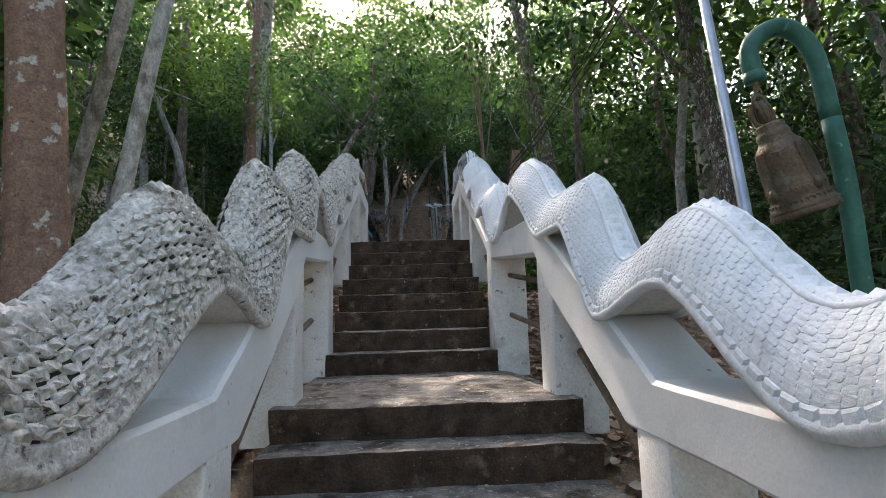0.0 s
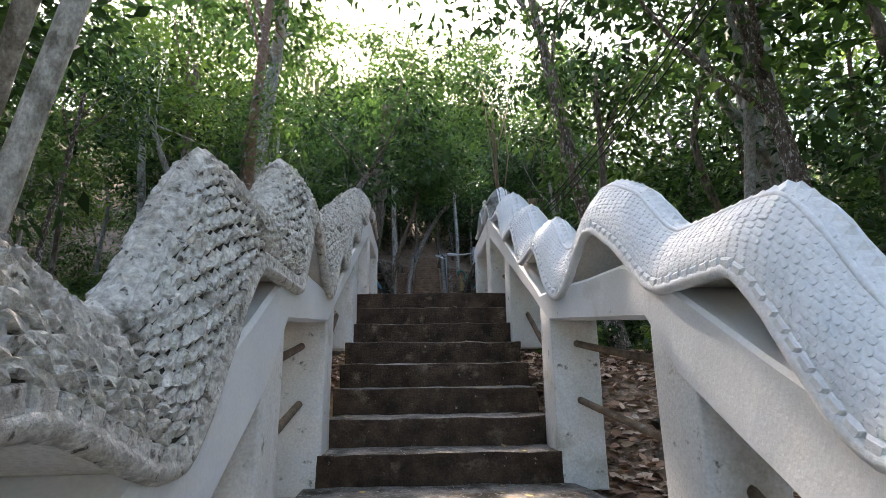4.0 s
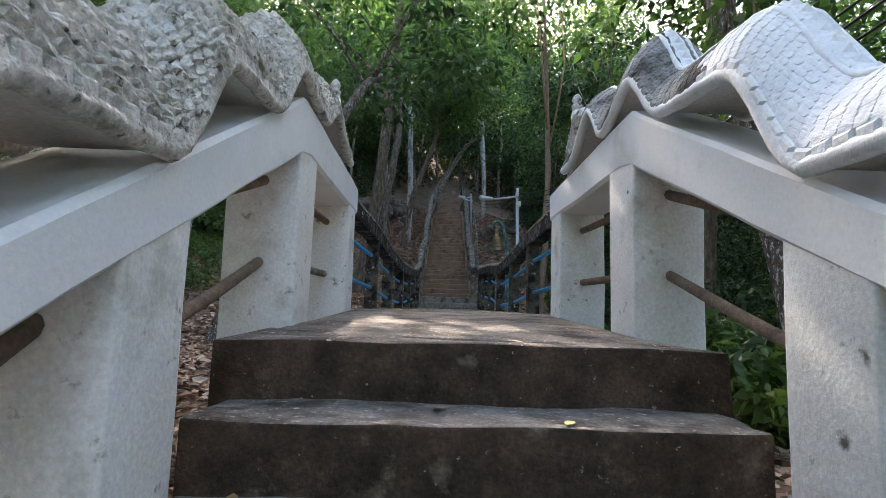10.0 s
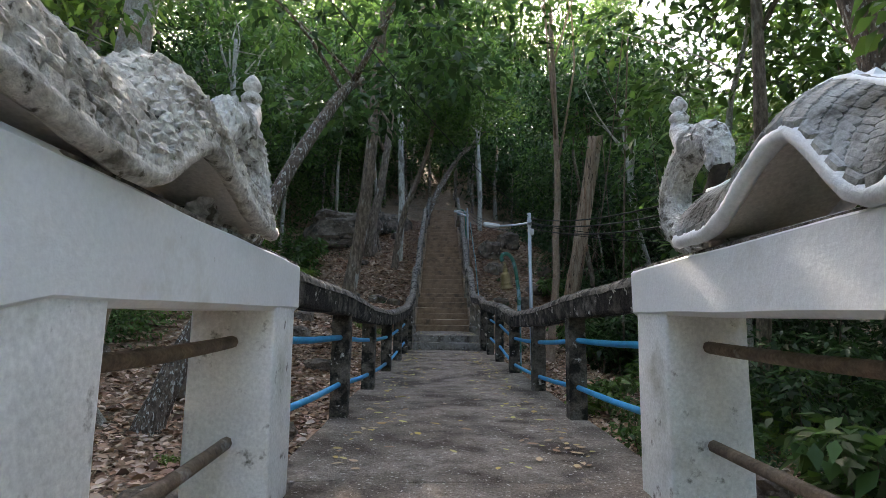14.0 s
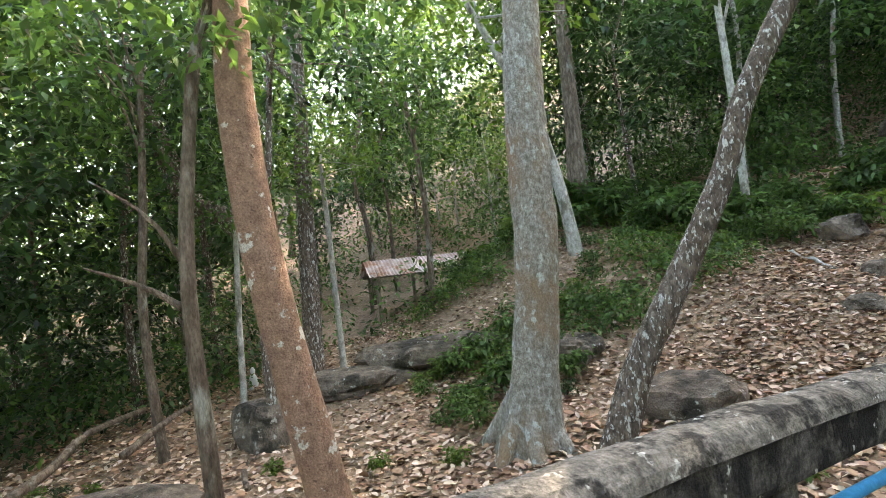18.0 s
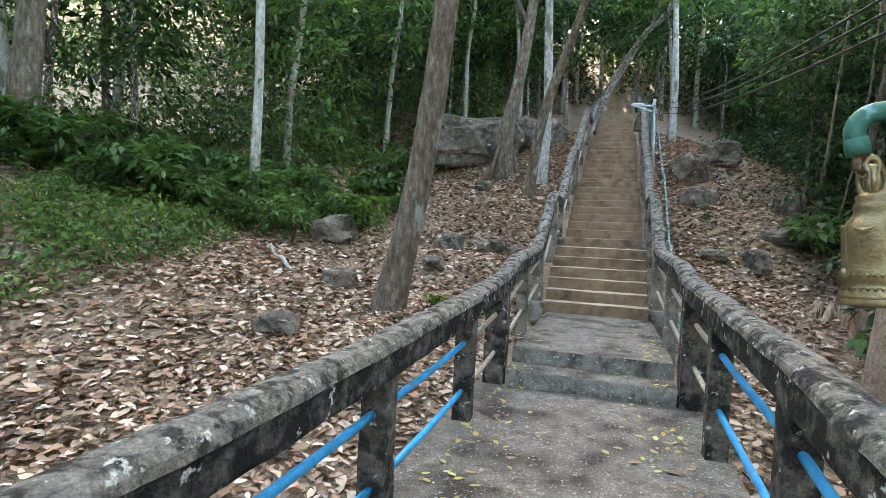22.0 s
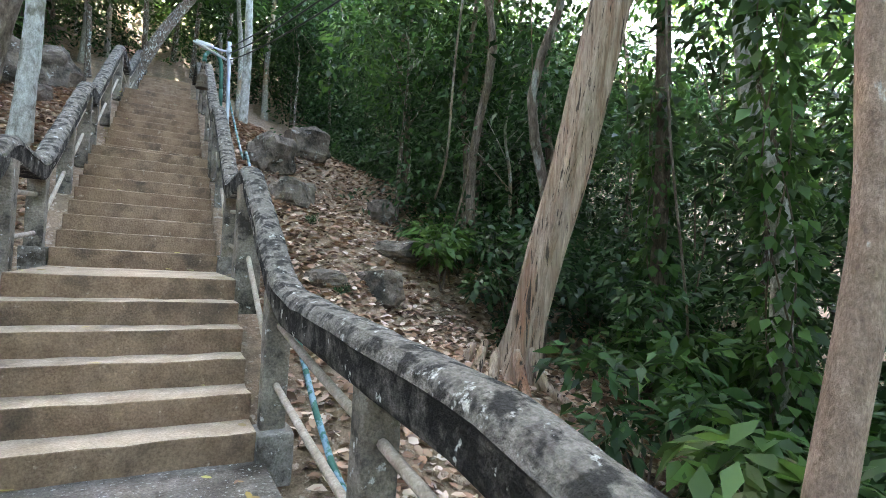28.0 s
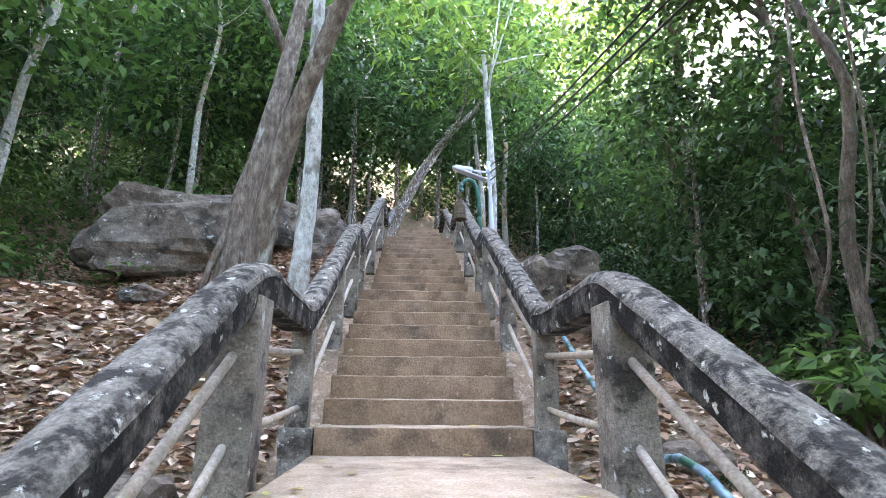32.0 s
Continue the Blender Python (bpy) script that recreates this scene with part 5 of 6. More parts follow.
for k, x, y, sc in ((8, -1.9, 39.5, 1.0), (8, 1.9, 40.5, 1.1), (7, 0.2, 41.5, 1.2), (7, -3.4, 36.5, 1.0), (8, 3.3, 37, 1.1), (1, -4.2, 33.5, 0.9), (7, -5.5, 31.5, 1.1), (8, -6.5, 27.0, 1.0),
                    (8, -7.5, 23.5, 1.0), (7, -9.0, 25.5, 1.2), (8, -3.2, 31.0, 0.9), (7, -7.0, 34.0, 1.3),
                    (7, -1.95, 35.3, 1.0), (8, 2.1, 34.6, 0.95), (7, 1.9, 36.9, 1.0), (8, -2.4, 37.6, 1.1), (7, -0.7, 38.9, 1.2), (7, 0.9, 39.4, 1.1), (8, -4.9, 29.9, 0.9), (7, -3.9, 33.0, 1.0),
                    (8, 12.0, 36.0, 0.85), (8, 9.5, 37.5, 0.8), (8, 14.5, 33.0, 0.9), (8, 7.6, 39.5, 0.75), (8, 5.8, 16.2, 1.05), (8, 7.6, 15.0, 1.1), (1, 4.8, 24.4, 0.76), (1, 5.5, 26.0, 0.74), (1, 6.5, 24.6, 0.80), (1, 5.0, 28.0, 0.72), (1, 7.4, 26.6, 0.8), (1, 4.6, 22.4, 0.74), (8, 9.2, 17.0, 1.1)):
    plant_tree(k, x, y, x * 1.7 + y, sc, "trees on the hill")

for n, (lab, kn, r, bk, cr) in enumerate([
        ("dark upright tree behind the clearing", [(-9.30, 11.53, 2.23), (-9.27, 11.68, 5.42), (-9.26, 11.74, 6.92), (-9.24, 11.88, 9.22)], 0.15, B_DARK, ("mid", 0, 1.4, 0.3)),
        ("thin crooked dark tree in the clearing", [(-7.45, 10.37, 2.17), (-7.45, 10.35, 3.77), (-7.42, 10.60, 5.51), (-7.39, 10.80, 7.46)], 0.06, B_DARK, ("dark", 0, 0.9, 0.2)),
        ("thin pale sapling in the clearing", [(-8.49, 10.16, 2.19), (-8.48, 10.24, 3.79), (-8.46, 10.35, 5.70)], 0.045, B_PALE, ("mid", 0, 0.7, 0.2)),
        ("thin pale sapling in the clearing", [(-9.21, 12.07, 2.43), (-9.22, 12.05, 4.92), (-9.12, 11.99, 6.22)], 0.05, B_PALE, ("light", 0, 0.7, 0.2)),
        ("slim tree standing before the shelter", [(-10.42, 14.76, 2.87), (-10.41, 14.88, 4.64), (-10.41, 14.84, 6.27), (-10.43, 14.68, 7.87)], 0.07, B_BROWN, ("mid", 0, 1.1, 0.2)),
        ("pale sunlit trunk at the edge of the clearing", [(-9.0, 5.88, 1.8), (-9.0, 5.93, 4.0), (-9.0, 6.0, 8)], 0.14, B_PALE, ("light", 1, 1.3, 0.4)),
        ("thin brown tree in the clearing", [(-8.11, 9.08, 2.18), (-8.12, 8.96, 3.58), (-8.11, 9.07, 5.18), (-8.10, 9.18, 7.18)], 0.06, B_BROWN, ("mid", 0, 0.9, 0.2))]):
    own_tree("tree", lab, kn, [r * 1.2, r, r * 0.9, r * 0.6], bk, cr, 0.15, seed=31.0 + n, group="trees of the clearing")

for k, x, y, sc in ((8, -5.6, 5.0, 1.0), (7, -11.6, 8.9, 1.0), (7, -10.9, 6.9, 0.95), (7, -13.0, 10.6, 1.1), (1, -7.6, 4.3, 0.9), (1, 6.3, 11.0, 1.0), (8, -4.6, 0.8, 1.0)):
    plant_tree(k, x, y, x * 2.1 + y, sc, "trees beside the lower stair")

# vine leaves on the wrapped trunk and on the thin ones beside it
rng = np.random.default_rng(21)
for base, top, n in (((5.78, 21.5, 1.7), (5.72, 21.5, 6.4), 900), ((2.5, 8.8, 4.4), (2.0, 8.4, 8.0), 200), ((5.25, 19.6, 2.2), (4.72, 19.6, 6.8), 900)):
    f = rng.uniform(0, 1, n)[:, None]
    a = rng.uniform(0, 6.28, n)
    c = np.array(base) * (1 - f) + np.array(top) * f + np.stack([np.cos(a), np.sin(a), 0 * a], 1) * (0.12 + 0.12 * rng.uniform(0, 1, n))[:, None]
    vine = thing("climbing_vine", "leafy green climbing vine clinging to a trunk", "vine", "climbing vines", at=base)
    put("foliage", blades("foliage", c - np.array(base), rng, 0.15, L_MID, droop=0.7, ratio=0.6, heading=a), vine)
    rise = Vector(top) - Vector(base)
    for turn in (0.0, 2.1, 4.2):
        put("stem", tube_mesh("stem", [rise * (i / 15) + Vector((math.cos(turn + i * 0.5), math.sin(turn + i * 0.5), 0)) * 0.125 for i in range(16)], [0.012 - 0.0004 * i for i in range(16)], B_BROWN, 5), vine)

# dead leaning stump with spreading roots
stump = thing("dead_tree", "pale split dead trunk leaning above the gully with bare roots", "dead tree", at=(3.56, 21.5, 2.5))
sb = Vector((3.56, 21.5, 2.5))
sp = curve_pts([Vector(q) - sb for q in ((3.50, 21.55, 2.1), (3.63, 21.48, 2.9), (3.79, 21.35, 3.9), (3.97, 21.18, 5.0), (4.26, 20.93, 7.1), (4.45, 20.8, 8.4))], 26)
verts, faces = [], []
for i, q in enumerate(sp):
    f = i / 25
    for k in range(22):
        a = 2 * math.pi * k / 22
        r = lerp(0.46, 0.19, min(1, f * 3.6) ** 0.6) * (1 + 0.20 * math.sin(a * 5 + 1.5 * math.sin(f * 4)) * (1 - 0.5 * f) + 0.10 * math.sin(a * 9 + f * 5) + 0.10 * nz((math.cos(a), math.sin(a), f * 3), 2.0))
        if f > 0.9:
            r *= 0.55 + 0.5 * abs(math.sin(a * 2.5))
        verts.append(q + Vector((math.cos(a) * r, math.sin(a) * r, 0.05 * math.sin(a * 7) * f)))
for i in range(25):
    for k in range(22):
        faces.append((i * 22 + k, i * 22 + (k + 1) % 22, (i + 1) * 22 + (k + 1) % 22, (i + 1) * 22 + k))
faces.append(tuple(25 * 22 + k for k in range(22)))
put("trunk", mesh_of("trunk", verts, faces, B_DEAD, True), stump)
put("broken_branch", tube_mesh("broken_branch", curve_pts([(0.42, -0.2, 2.75), (0.6, -0.3, 2.85), (0.66, -0.32, 2.55)], 7), [0.075, 0.075, 0.07, 0.065, 0.06, 0.05, 0.025], B_DEAD, 8, 0.2, 8), stump)
for a, l in ((3.4, 0.75), (3.9, 0.9), (4.6, 0.8), (5.4, 0.9), (0.2, 0.7), (1.6, 0.6), (2.6, 0.7)):
    d = Vector((math.cos(a), math.sin(a), 0))
    o = Vector((-0.12, 0.03, 0))
    put("root", tube_mesh("root", curve_pts([o + d * 0.30 + Vector((0, 0, 0.55)), o + d * 0.46 + Vector((0, 0, 0.20)), o + d * 0.9 * l + Vector((0, 0, -0.02)), o + d * 1.5 * l + Vector((0, 0, -0.25))], 9),
                          [0.03, 0.055, 0.06, 0.055, 0.05, 0.045, 0.04, 0.03, 0.015], B_DEAD, 8, 0.25, 7), stump)

# fallen logs and dead branches
LOGS = [([(-6.59, 7.65, 2.53), (-7.17, 8.01, 2.65), (-7.77, 8.28, 2.79), (-9.13, 8.92, 2.71)], 0.06, B_BROWN, "dead brown branch lying on dry leaves"),
        ([(-7.24, 8.61, 2.55), (-8.14, 9.27, 2.73), (-9.11, 9.84, 2.61)], 0.05, B_BROWN, "dead brown branch lying on dry leaves"),
        ([(5.0, 21.4, 3.7), (5.21, 21.26, 3.55), (5.55, 20.92, 3.2), (5.95, 20.5, 2.8)], 0.075, B_PALE, "pale fallen log lying in the gully undergrowth"),
        ([(-5.16, 9.32, 2.04), (-5.89, 9.07, 2.21), (-6.83, 8.73, 1.99), (-7.46, 8.35, 1.96)], 0.05, B_BROWN, "dead brown branch lying on dry leaves"),
        ([(-5.93, 9.68, 1.97), (-6.62, 9.79, 2.14), (-7.19, 10.10, 2.01)], 0.035, B_BROWN, "dead brown branch lying on dry leaves"),
        ([(-3.87, 18.61, 3.21), (-4.52, 19.04, 3.58), (-5.18, 19.66, 3.70)], 0.035, B_PALE, "dry twig lying among shrubs"),
        ([(2.9, 20.2, 2.3), (2.4, 20.0, 2.42), (1.9, 20.1, 2.52)], 0.05, B_DEAD, "bare root lying on the slope"),
        ([(1.75, 4.6, 0.86), (2.3, 5.2, 1.05), (3.0, 5.6, 1.2)], 0.04, B_BROWN, "dead branch lying on dry leaves"),
        ([(2.1, 11.6, 1.75), (2.9, 12.2, 1.72), (3.9, 12.5, 1.55)], 0.03, B_BROWN, "dead branch lying on dry leaves")]
for pts, r, m, lab in LOGS:
    p = curve_pts(pts, 10)
    p = [Vector((q.x, q.y, max(q.z - 0.4, ground_z(q.x, q.y) + r * 0.6 + (0.06 if i in (3, 6) else 0)))) for i, q in enumerate(p)]
    ob = put("fallen_branch", tube_mesh("fallen_branch", p, [r * (1 - 0.05 * i) for i in range(10)], m, 8, 0.2, 7))
    tagged(ob, lab, "branch", "fallen wood")

# hanging lianas on the gully side
for i in range(22):
    x, y = rnd.uniform(3.4, 9.5), rnd.uniform(15, 27)
    z1 = rnd.uniform(6.5, 10)
    z0 = ground_z(x, y) + rnd.uniform(0.0, 2.5)
    dx = rnd.uniform(-0.9, 0.9)
    p = curve_pts([(x, y, z1), (x + dx * 0.4, y, lerp(z1, z0, 0.45)), (x + dx, y + rnd.uniform(-0.5, 0.5), lerp(z1, z0, 0.85)), (x + dx * rnd.uniform(0.6, 1.5), y, z0)], 14)
    ob = put("liana", tube_mesh("liana", p, [rnd.uniform(0.008, 0.02)] * 14, B_BROWN, 5))
    tagged(ob, "thin brown liana hanging from the canopy", "vine", "lianas")

# ---- shrubs ----
def shrub_mesh(seed, m, n=330, rad=0.55, high=0.8, leaf=0.15, ratio=0.42):
    rng = np.random.default_rng(seed)
    stems = []
    for k in range(11):
        a = rng.uniform(0, 6.28)
        stems.append((math.cos(a) * rad * rng.uniform(0.2, 0.9), math.sin(a) * rad * rng.uniform(0.2, 0.9), high * rng.uniform(0.35, 1.0)))
    pts, hd = clump_points(rng, stems, n // 11, 0.26, 0.7)
    lm = blades("foliage", pts, rng, leaf, m, heading=hd, ratio=ratio)
    v, f = [], []
    for s in stems[:7]:
        s = Vector(s)
        side = Vector((-s.y, s.x, 0)).normalized() * 0.008
        o = len(v)
        v += [-side, side, Vector((0, 0.012, 0)), s * 0.55 + Vector((0, 0, 0.1)) - side, s * 0.55 + Vector((0, 0, 0.1)) + side, s * 0.55 + Vector((0, 0.012, 0.1)), s]
        f += [(o, o + 1, o + 4, o + 3), (o + 1, o + 2, o + 5, o + 4), (o + 2, o, o + 3, o + 5), (o + 3, o + 4, o + 6), (o + 4, o + 5, o + 6), (o + 5, o + 3, o + 6)]
    return lm, mesh_of("stem", v, f, B_BROWN)


SHRUBS = [shrub_mesh(31, L_DARK), shrub_mesh(32, L_MID), shrub_mesh(33, L_DARK, 400, 0.7, 1.2, 0.17), shrub_mesh(34, L_MID, 330, 0.6, 1.0, 0.24, 0.42), shrub_mesh(35, L_LIGHT, 260, 0.45, 0.65, 0.20, 0.45),
          shrub_mesh(36, L_DARK, 460, 0.8, 1.6, 0.15)]
SHRUB_LABELS = ["low dark-green shrub growing through dry leaves", "low mid-green shrub on the forest floor", "dense dark-green shrub on the slope", "broad-leaved green shrub among dry leaves", "bright green seedling clump", "tall dark shrub at the forest edge"]


def shrub(k, x, y, s, group):
    t = thing("shrub", SHRUB_LABELS[k], "shrub", group)
    t.matrix_basis = Matrix.Translation((x, y, ground_z(x, y) - 0.03)) @ Matrix.Rotation(rnd.uniform(0, 6.28), 4, "Z") @ Matrix.Scale(s, 4)
    put("foliage", SHRUBS[k][0], t)
    put("stem", SHRUBS[k][1], t)


def scatter(n, xr, yr, kinds, smin, smax, group, ok=lambda x, y: True):
    for _ in range(n):
        for _t in range(30):
            x, y = rnd.uniform(*xr), rnd.uniform(*yr)
            if ok(x, y):
                shrub(rnd.choice(kinds), x, y, rnd.uniform(smin, smax), group)
                break


scatter(135, (-11.0, -3.0), (15.5, 24.0), (1, 3, 1, 3, 1, 4), 0.45, 1.0, "shrubs on the bank", lambda x, y: x < -4.2 and y > 18.3 + 0.85 * (x + 7.0) and y < 24 + 0.4 * (x + 5))
scatter(22, (-9.5, -5.6), (14.5, 19.0), (1, 1, 4), 0.3, 0.6, "low plants of the clearing")
scatter(20, (-7.2, -5.2), (11.6, 14.4), (1, 1, 4, 3), 0.3, 0.55, "low plants of the clearing")
scatter(26, (-9, -2.2), (7.5, 14), (4, 4, 0), 0.18, 0.40, "low plants of the clearing")
scatter(105, (2.6, 9), (11.5, 24), (0, 1, 2, 2, 3, 5), 0.7, 1.25, "shrubs of the gully", lambda x, y: x > 3.0 + 0.9 * max(0, 1 - abs(y - 20.5) / 2.5) + (0.7 if y > 21 else 0))
scatter(26, (1.6, 4.2), (7.5, 14), (0, 1, 4, 3), 0.35, 0.75, "low plants by the walkway", lambda x, y: x > 1.9)
scatter(8, (-2.2, 2.4), (18, 29), (4, 0), 0.16, 0.3, "seedlings by the stair", lambda x, y: abs(x) > 1.2)

# ---- deep woods behind, and the leafy undergrowth between the trunks ----
def woods(name, seed, n, per, place, leaf, m, label):
    rng = np.random.default_rng(seed)
    r2 = random.Random(seed)
    c = []
    while len(c) < n:
        q = place(r2)
        if q is not None:
            c.append(q)
    pts, hd = clump_points(rng, c, per, leaf * 4.2)
    ob = put(name, blades(name, pts, rng, leaf, m, heading=hd))
    tagged(ob, label, "woods", kind="stuff")


def skylight(x, y, z):
    """The two large breaks in the canopy, over the open side of the lower and of the upper stair."""
    ragged = 3.5 * nz((x, y, z), 0.35, 5.0)
    for ey, ez, a0, a1, low in ((3, 2, 20.5, 30.5, 25), (17, 4, 28, 49, 25)):
        az, el = math.degrees(math.atan2(x, y - ey)), math.degrees(math.atan2(z - ez, math.hypot(x, y - ey)))
        if a0 + ragged < az < a1 + ragged and el > low + ragged:
            return True
    return False


def ring(r2, zmax, low=0.0):
    a = r2.uniform(0, 6.283)
    d = r2.uniform(27, 52)
    x, y = d * math.cos(a), 14 + d * 1.0 * math.sin(a)
    if abs(x) < 3 and y < 45 and y > -15:
        return None
    h = r2.uniform(low, 1) ** 1.3 * zmax
    if nz((math.cos(a) * 3, math.sin(a) * 3, h * 0.22), 1.6, 4.0) + nz((a * 6, h * 0.4, 1), 1.0) * 0.7 < -0.30 + 0.035 * max(0, h - 5):
        return None
    return None if skylight(x, y, ground_z(x, y) + h) else (x, y, ground_z(x, y) + h)


woods("far_woods", 61, 6000, 34, lambda r: ring(r, 15), 0.36, L_DARK, "dense dark green woods closing the view")
woods("far_woods", 62, 2300, 34, lambda r: ring(r, 18, 0.15), 0.30, L_MID, "green woods closing the view")
def hillside(r2):
    """Tall crowns on the hill ahead, with a gap where the sun breaks through."""
    x, y = r2.uniform(-26, 26), r2.uniform(40, 60)
    z = ground_z(x, y) + r2.uniform(2, 21)
    d = Vector((x, y - 6, z - 2.5)).normalized()
    if skylight(x, y, z) or d.dot(sdir) > math.cos(radians(1.7)) or nz((x, y, z), 0.16, 9.0) < -0.22 + 0.012 * max(0, z - 24):
        return None
    return (x, y, z)


woods("hill_canopy", 64, 3000, 34, hillside, 0.34, L_MID, "leafy crowns of the hillside wood")
woods("hill_canopy", 65, 1500, 34, hillside, 0.30, L_LIGHT, "sunlit crowns of the hillside wood")
woods("far_woods", 63, 700, 34, lambda r: ring(r, 20, 0.3), 0.28, L_LIGHT, "sunlit light green woods closing the view")


def under(xr, yr, hmax, clear):
    def place(r2):
        x, y = r2.uniform(*xr), r2.uniform(*yr)
        if clear(x, y):
            return None
        return (x, y, ground_z(x, y) + r2.uniform(0, 1) ** 1.4 * hmax)
    return place


woods("undergrowth", 71, 2500, 48, under((3.6, 14), (10, 40), 5.5, lambda x, y: x < 6.2 and y < 23 or x < 4.6), 0.18, L_DARK, "dense dark green undergrowth of the gully")
woods("undergrowth", 72, 600, 60, under((-22, -10), (2, 26), 3.5, lambda x, y: x > -12.5 and y < 19 or x > -16 and 12.5 < y < 18.5), 0.17, L_MID, "green undergrowth behind the clearing")
woods("undergrowth", 73, 700, 54, under((-12, -3.5), (20.5, 40), 4.5, lambda x, y: x > -5.2 - 0.25 * (y - 20) and y < 30), 0.18, L_MID, "dark green undergrowth on the hillside")
woods("undergrowth", 74, 480, 60, under((-6, 8), (37, 46), 5.0, lambda x, y: abs(x) < 1.4 and y < 40), 0.18, L_DARK, "green undergrowth at the head of the stair")
woods("undergrowth", 75, 360, 60, under((4.2, 14), (-3, 10), 4.0, lambda x, y: False), 0.17, L_DARK, "dark undergrowth beside the lower stair")
woods("undergrowth", 76, 320, 60, under((-13, -4.6), (-3, 6), 4.0, lambda x, y: False), 0.17, L_DARK, "dark undergrowth beside the lower stair")

woods("undergrowth", 77, 260, 60, under((3.4, 9), (-1, 36), 1.1, lambda x, y: 9.5 < y < 24 or x < 3.6), 0.16, L_DARK, "low dark green undergrowth in the gully")
woods("undergrowth", 78, 260, 60, under((-13, -3.4), (-2, 36), 1.1, lambda x, y: 6 < y < 23 and x > -10.8 or x > -4.6), 0.16, L_MID, "low green undergrowth beyond the clearing")

woods("undergrowth", 79, 150, 60, under((-17, -10.8), (4.5, 11.5), 3.4, lambda x, y: False), 0.17, L_DARK, "dark green undergrowth at the edge of the clearing")

woods("undergrowth", 80, 520, 50, under((-16, 7), (44, 53), 9.0, lambda x, y: False), 0.28, L_DARK, "dark trees at the head of the stair")


def bank_cover(r2):
    x, y = r2.uniform(-10.5, -4.7), r2.uniform(13.0, 19.0)
    if nz((x, y, 0), 0.55, 8.0) < -0.02 - 0.05 * (y - 14) or x > -4.9 + 0.35 * math.sin(y * 2.3):
        return None
    return (x, y, ground_z(x, y) + r2.uniform(0.02, 0.30))


woods("ground_cover", 81, 430, 34, bank_cover, 0.095, L_MID, "low green plants covering the bank of the clearing")
woods("ground_cover", 82, 110, 34, bank_cover, 0.10, L_LIGHT, "light green plants on the bank of the clearing")

# ---- dry leaves on ground, steps and walkway ----
rng = np.random.default_rng(91)
LN = 300000
lx = np.where(rng.uniform(0, 1, LN) < 0.5, rng.normal(-1.2, 3.0, LN), rng.uniform(-13, 8, LN))
ly = rng.uniform(-2.5, 34, LN)
near = (lx > -14) & (lx < 9)
lx, ly = lx[near], ly[near]
dens = np.array([0.85 + 0.5 * nz((x, y, 0), 0.5, 3) for x, y in zip(lx, ly)])
stay = (rng.uniform(0, 1, len(lx)) < dens) & ~((np.abs(lx) < 1.0) & (ly > 1.5) & (ly < 36))
lx, ly = lx[stay], ly[stay]
lz = np.array([ground_z(x, y) for x, y in zip(lx, ly)]) + rng.uniform(0.004, 0.045, len(lx))
cen = np.stack([lx, ly, lz], 1)
hd = rng.uniform(0, 6.28, len(cen))
L = rng.uniform(0.05, 0.135, len(cen))
litter = put("leaf_litter", oval_leaves("leaf_litter", cen, hd, rng.normal(0, 0.22, len(cen)), rng.normal(0, 0.45, len(cen)), L, L * rng.uniform(0.38, 0.62, len(cen)), rng.normal(0.12, 0.22, len(cen)), M_LITTER))
tagged(litter, "carpet of dry brown and pale fallen leaves", "leaf litter", kind="stuff")
pts = []
for _ in range(900):
    y = rng.uniform(8.8, 19.6) if rng.uniform() < 0.5 else rng.uniform(1.6, 31)
    x = (1 - abs(rng.normal(0, 0.35))) * (0.72 if y > 8.6 else 0.70) * rng.choice([-1, 1])
    z = floor_at(y) if y < 8.6 else way_floor(y)
    pts.append((x + (cx(y) if y > 19 else 0), y, z + 0.008))
pts = np.array(pts)
m = len(pts)
Ls = rng.uniform(0.035, 0.085, m)
ob = put("leaf_litter", oval_leaves("leaf_litter", pts, rng.uniform(0, 6.28, m), rng.normal(0, 0.05, m), rng.normal(0, 0.08, m), Ls, Ls * rng.uniform(0.35, 0.6, m), rng.normal(0.05, 0.1, m), M_FRESH))
tagged(ob, "dry leaves scattered on the steps and walkway", "leaf litter", kind="stuff")


# ---- rocks ----
def rock(x, y, sx, sy, sz, seed, label="grey-brown forest rock half sunk in dry leaves", sink=0.3, rot=0.0, z=None, sub=3, name="rock"):
    bm = bmesh.new()
    bmesh.ops.create_icosphere(bm, subdivisions=sub, radius=1.0)
    for q in bm.verts:
        d = q.co.normalized()
        n1 = noise.noise(d * 1.3 + Vector((seed, 0, 0)))
        n2 = noise.noise(d * 3.1 + Vector((0, seed, 0)))
        n3 = noise.noise(d * 8.0 + Vector((0, 0, seed)))
        d = Vector((math.copysign(abs(d.x) ** 0.7, d.x), math.copysign(abs(d.y) ** 0.7, d.y), math.copysign(abs(d.z) ** 0.65, d.z)))
        d *= 0.86 + 0.30 * n1 + 0.14 * n2 + 0.05 * n3
        q.co = Vector((d.x * sx, d.y * sy, d.z * sz))
    zz = ground_z(x, y) if z is None else z
    ob = part(name, bm, M_ROCK)
    ob.matrix_basis = Matrix.Translation((x, y, zz + sz * (1 - 2 * sink))) @ Matrix.Rotation(rot, 4, "Z")
    return tagged(ob, label, "rock", "rocks of the forest floor")


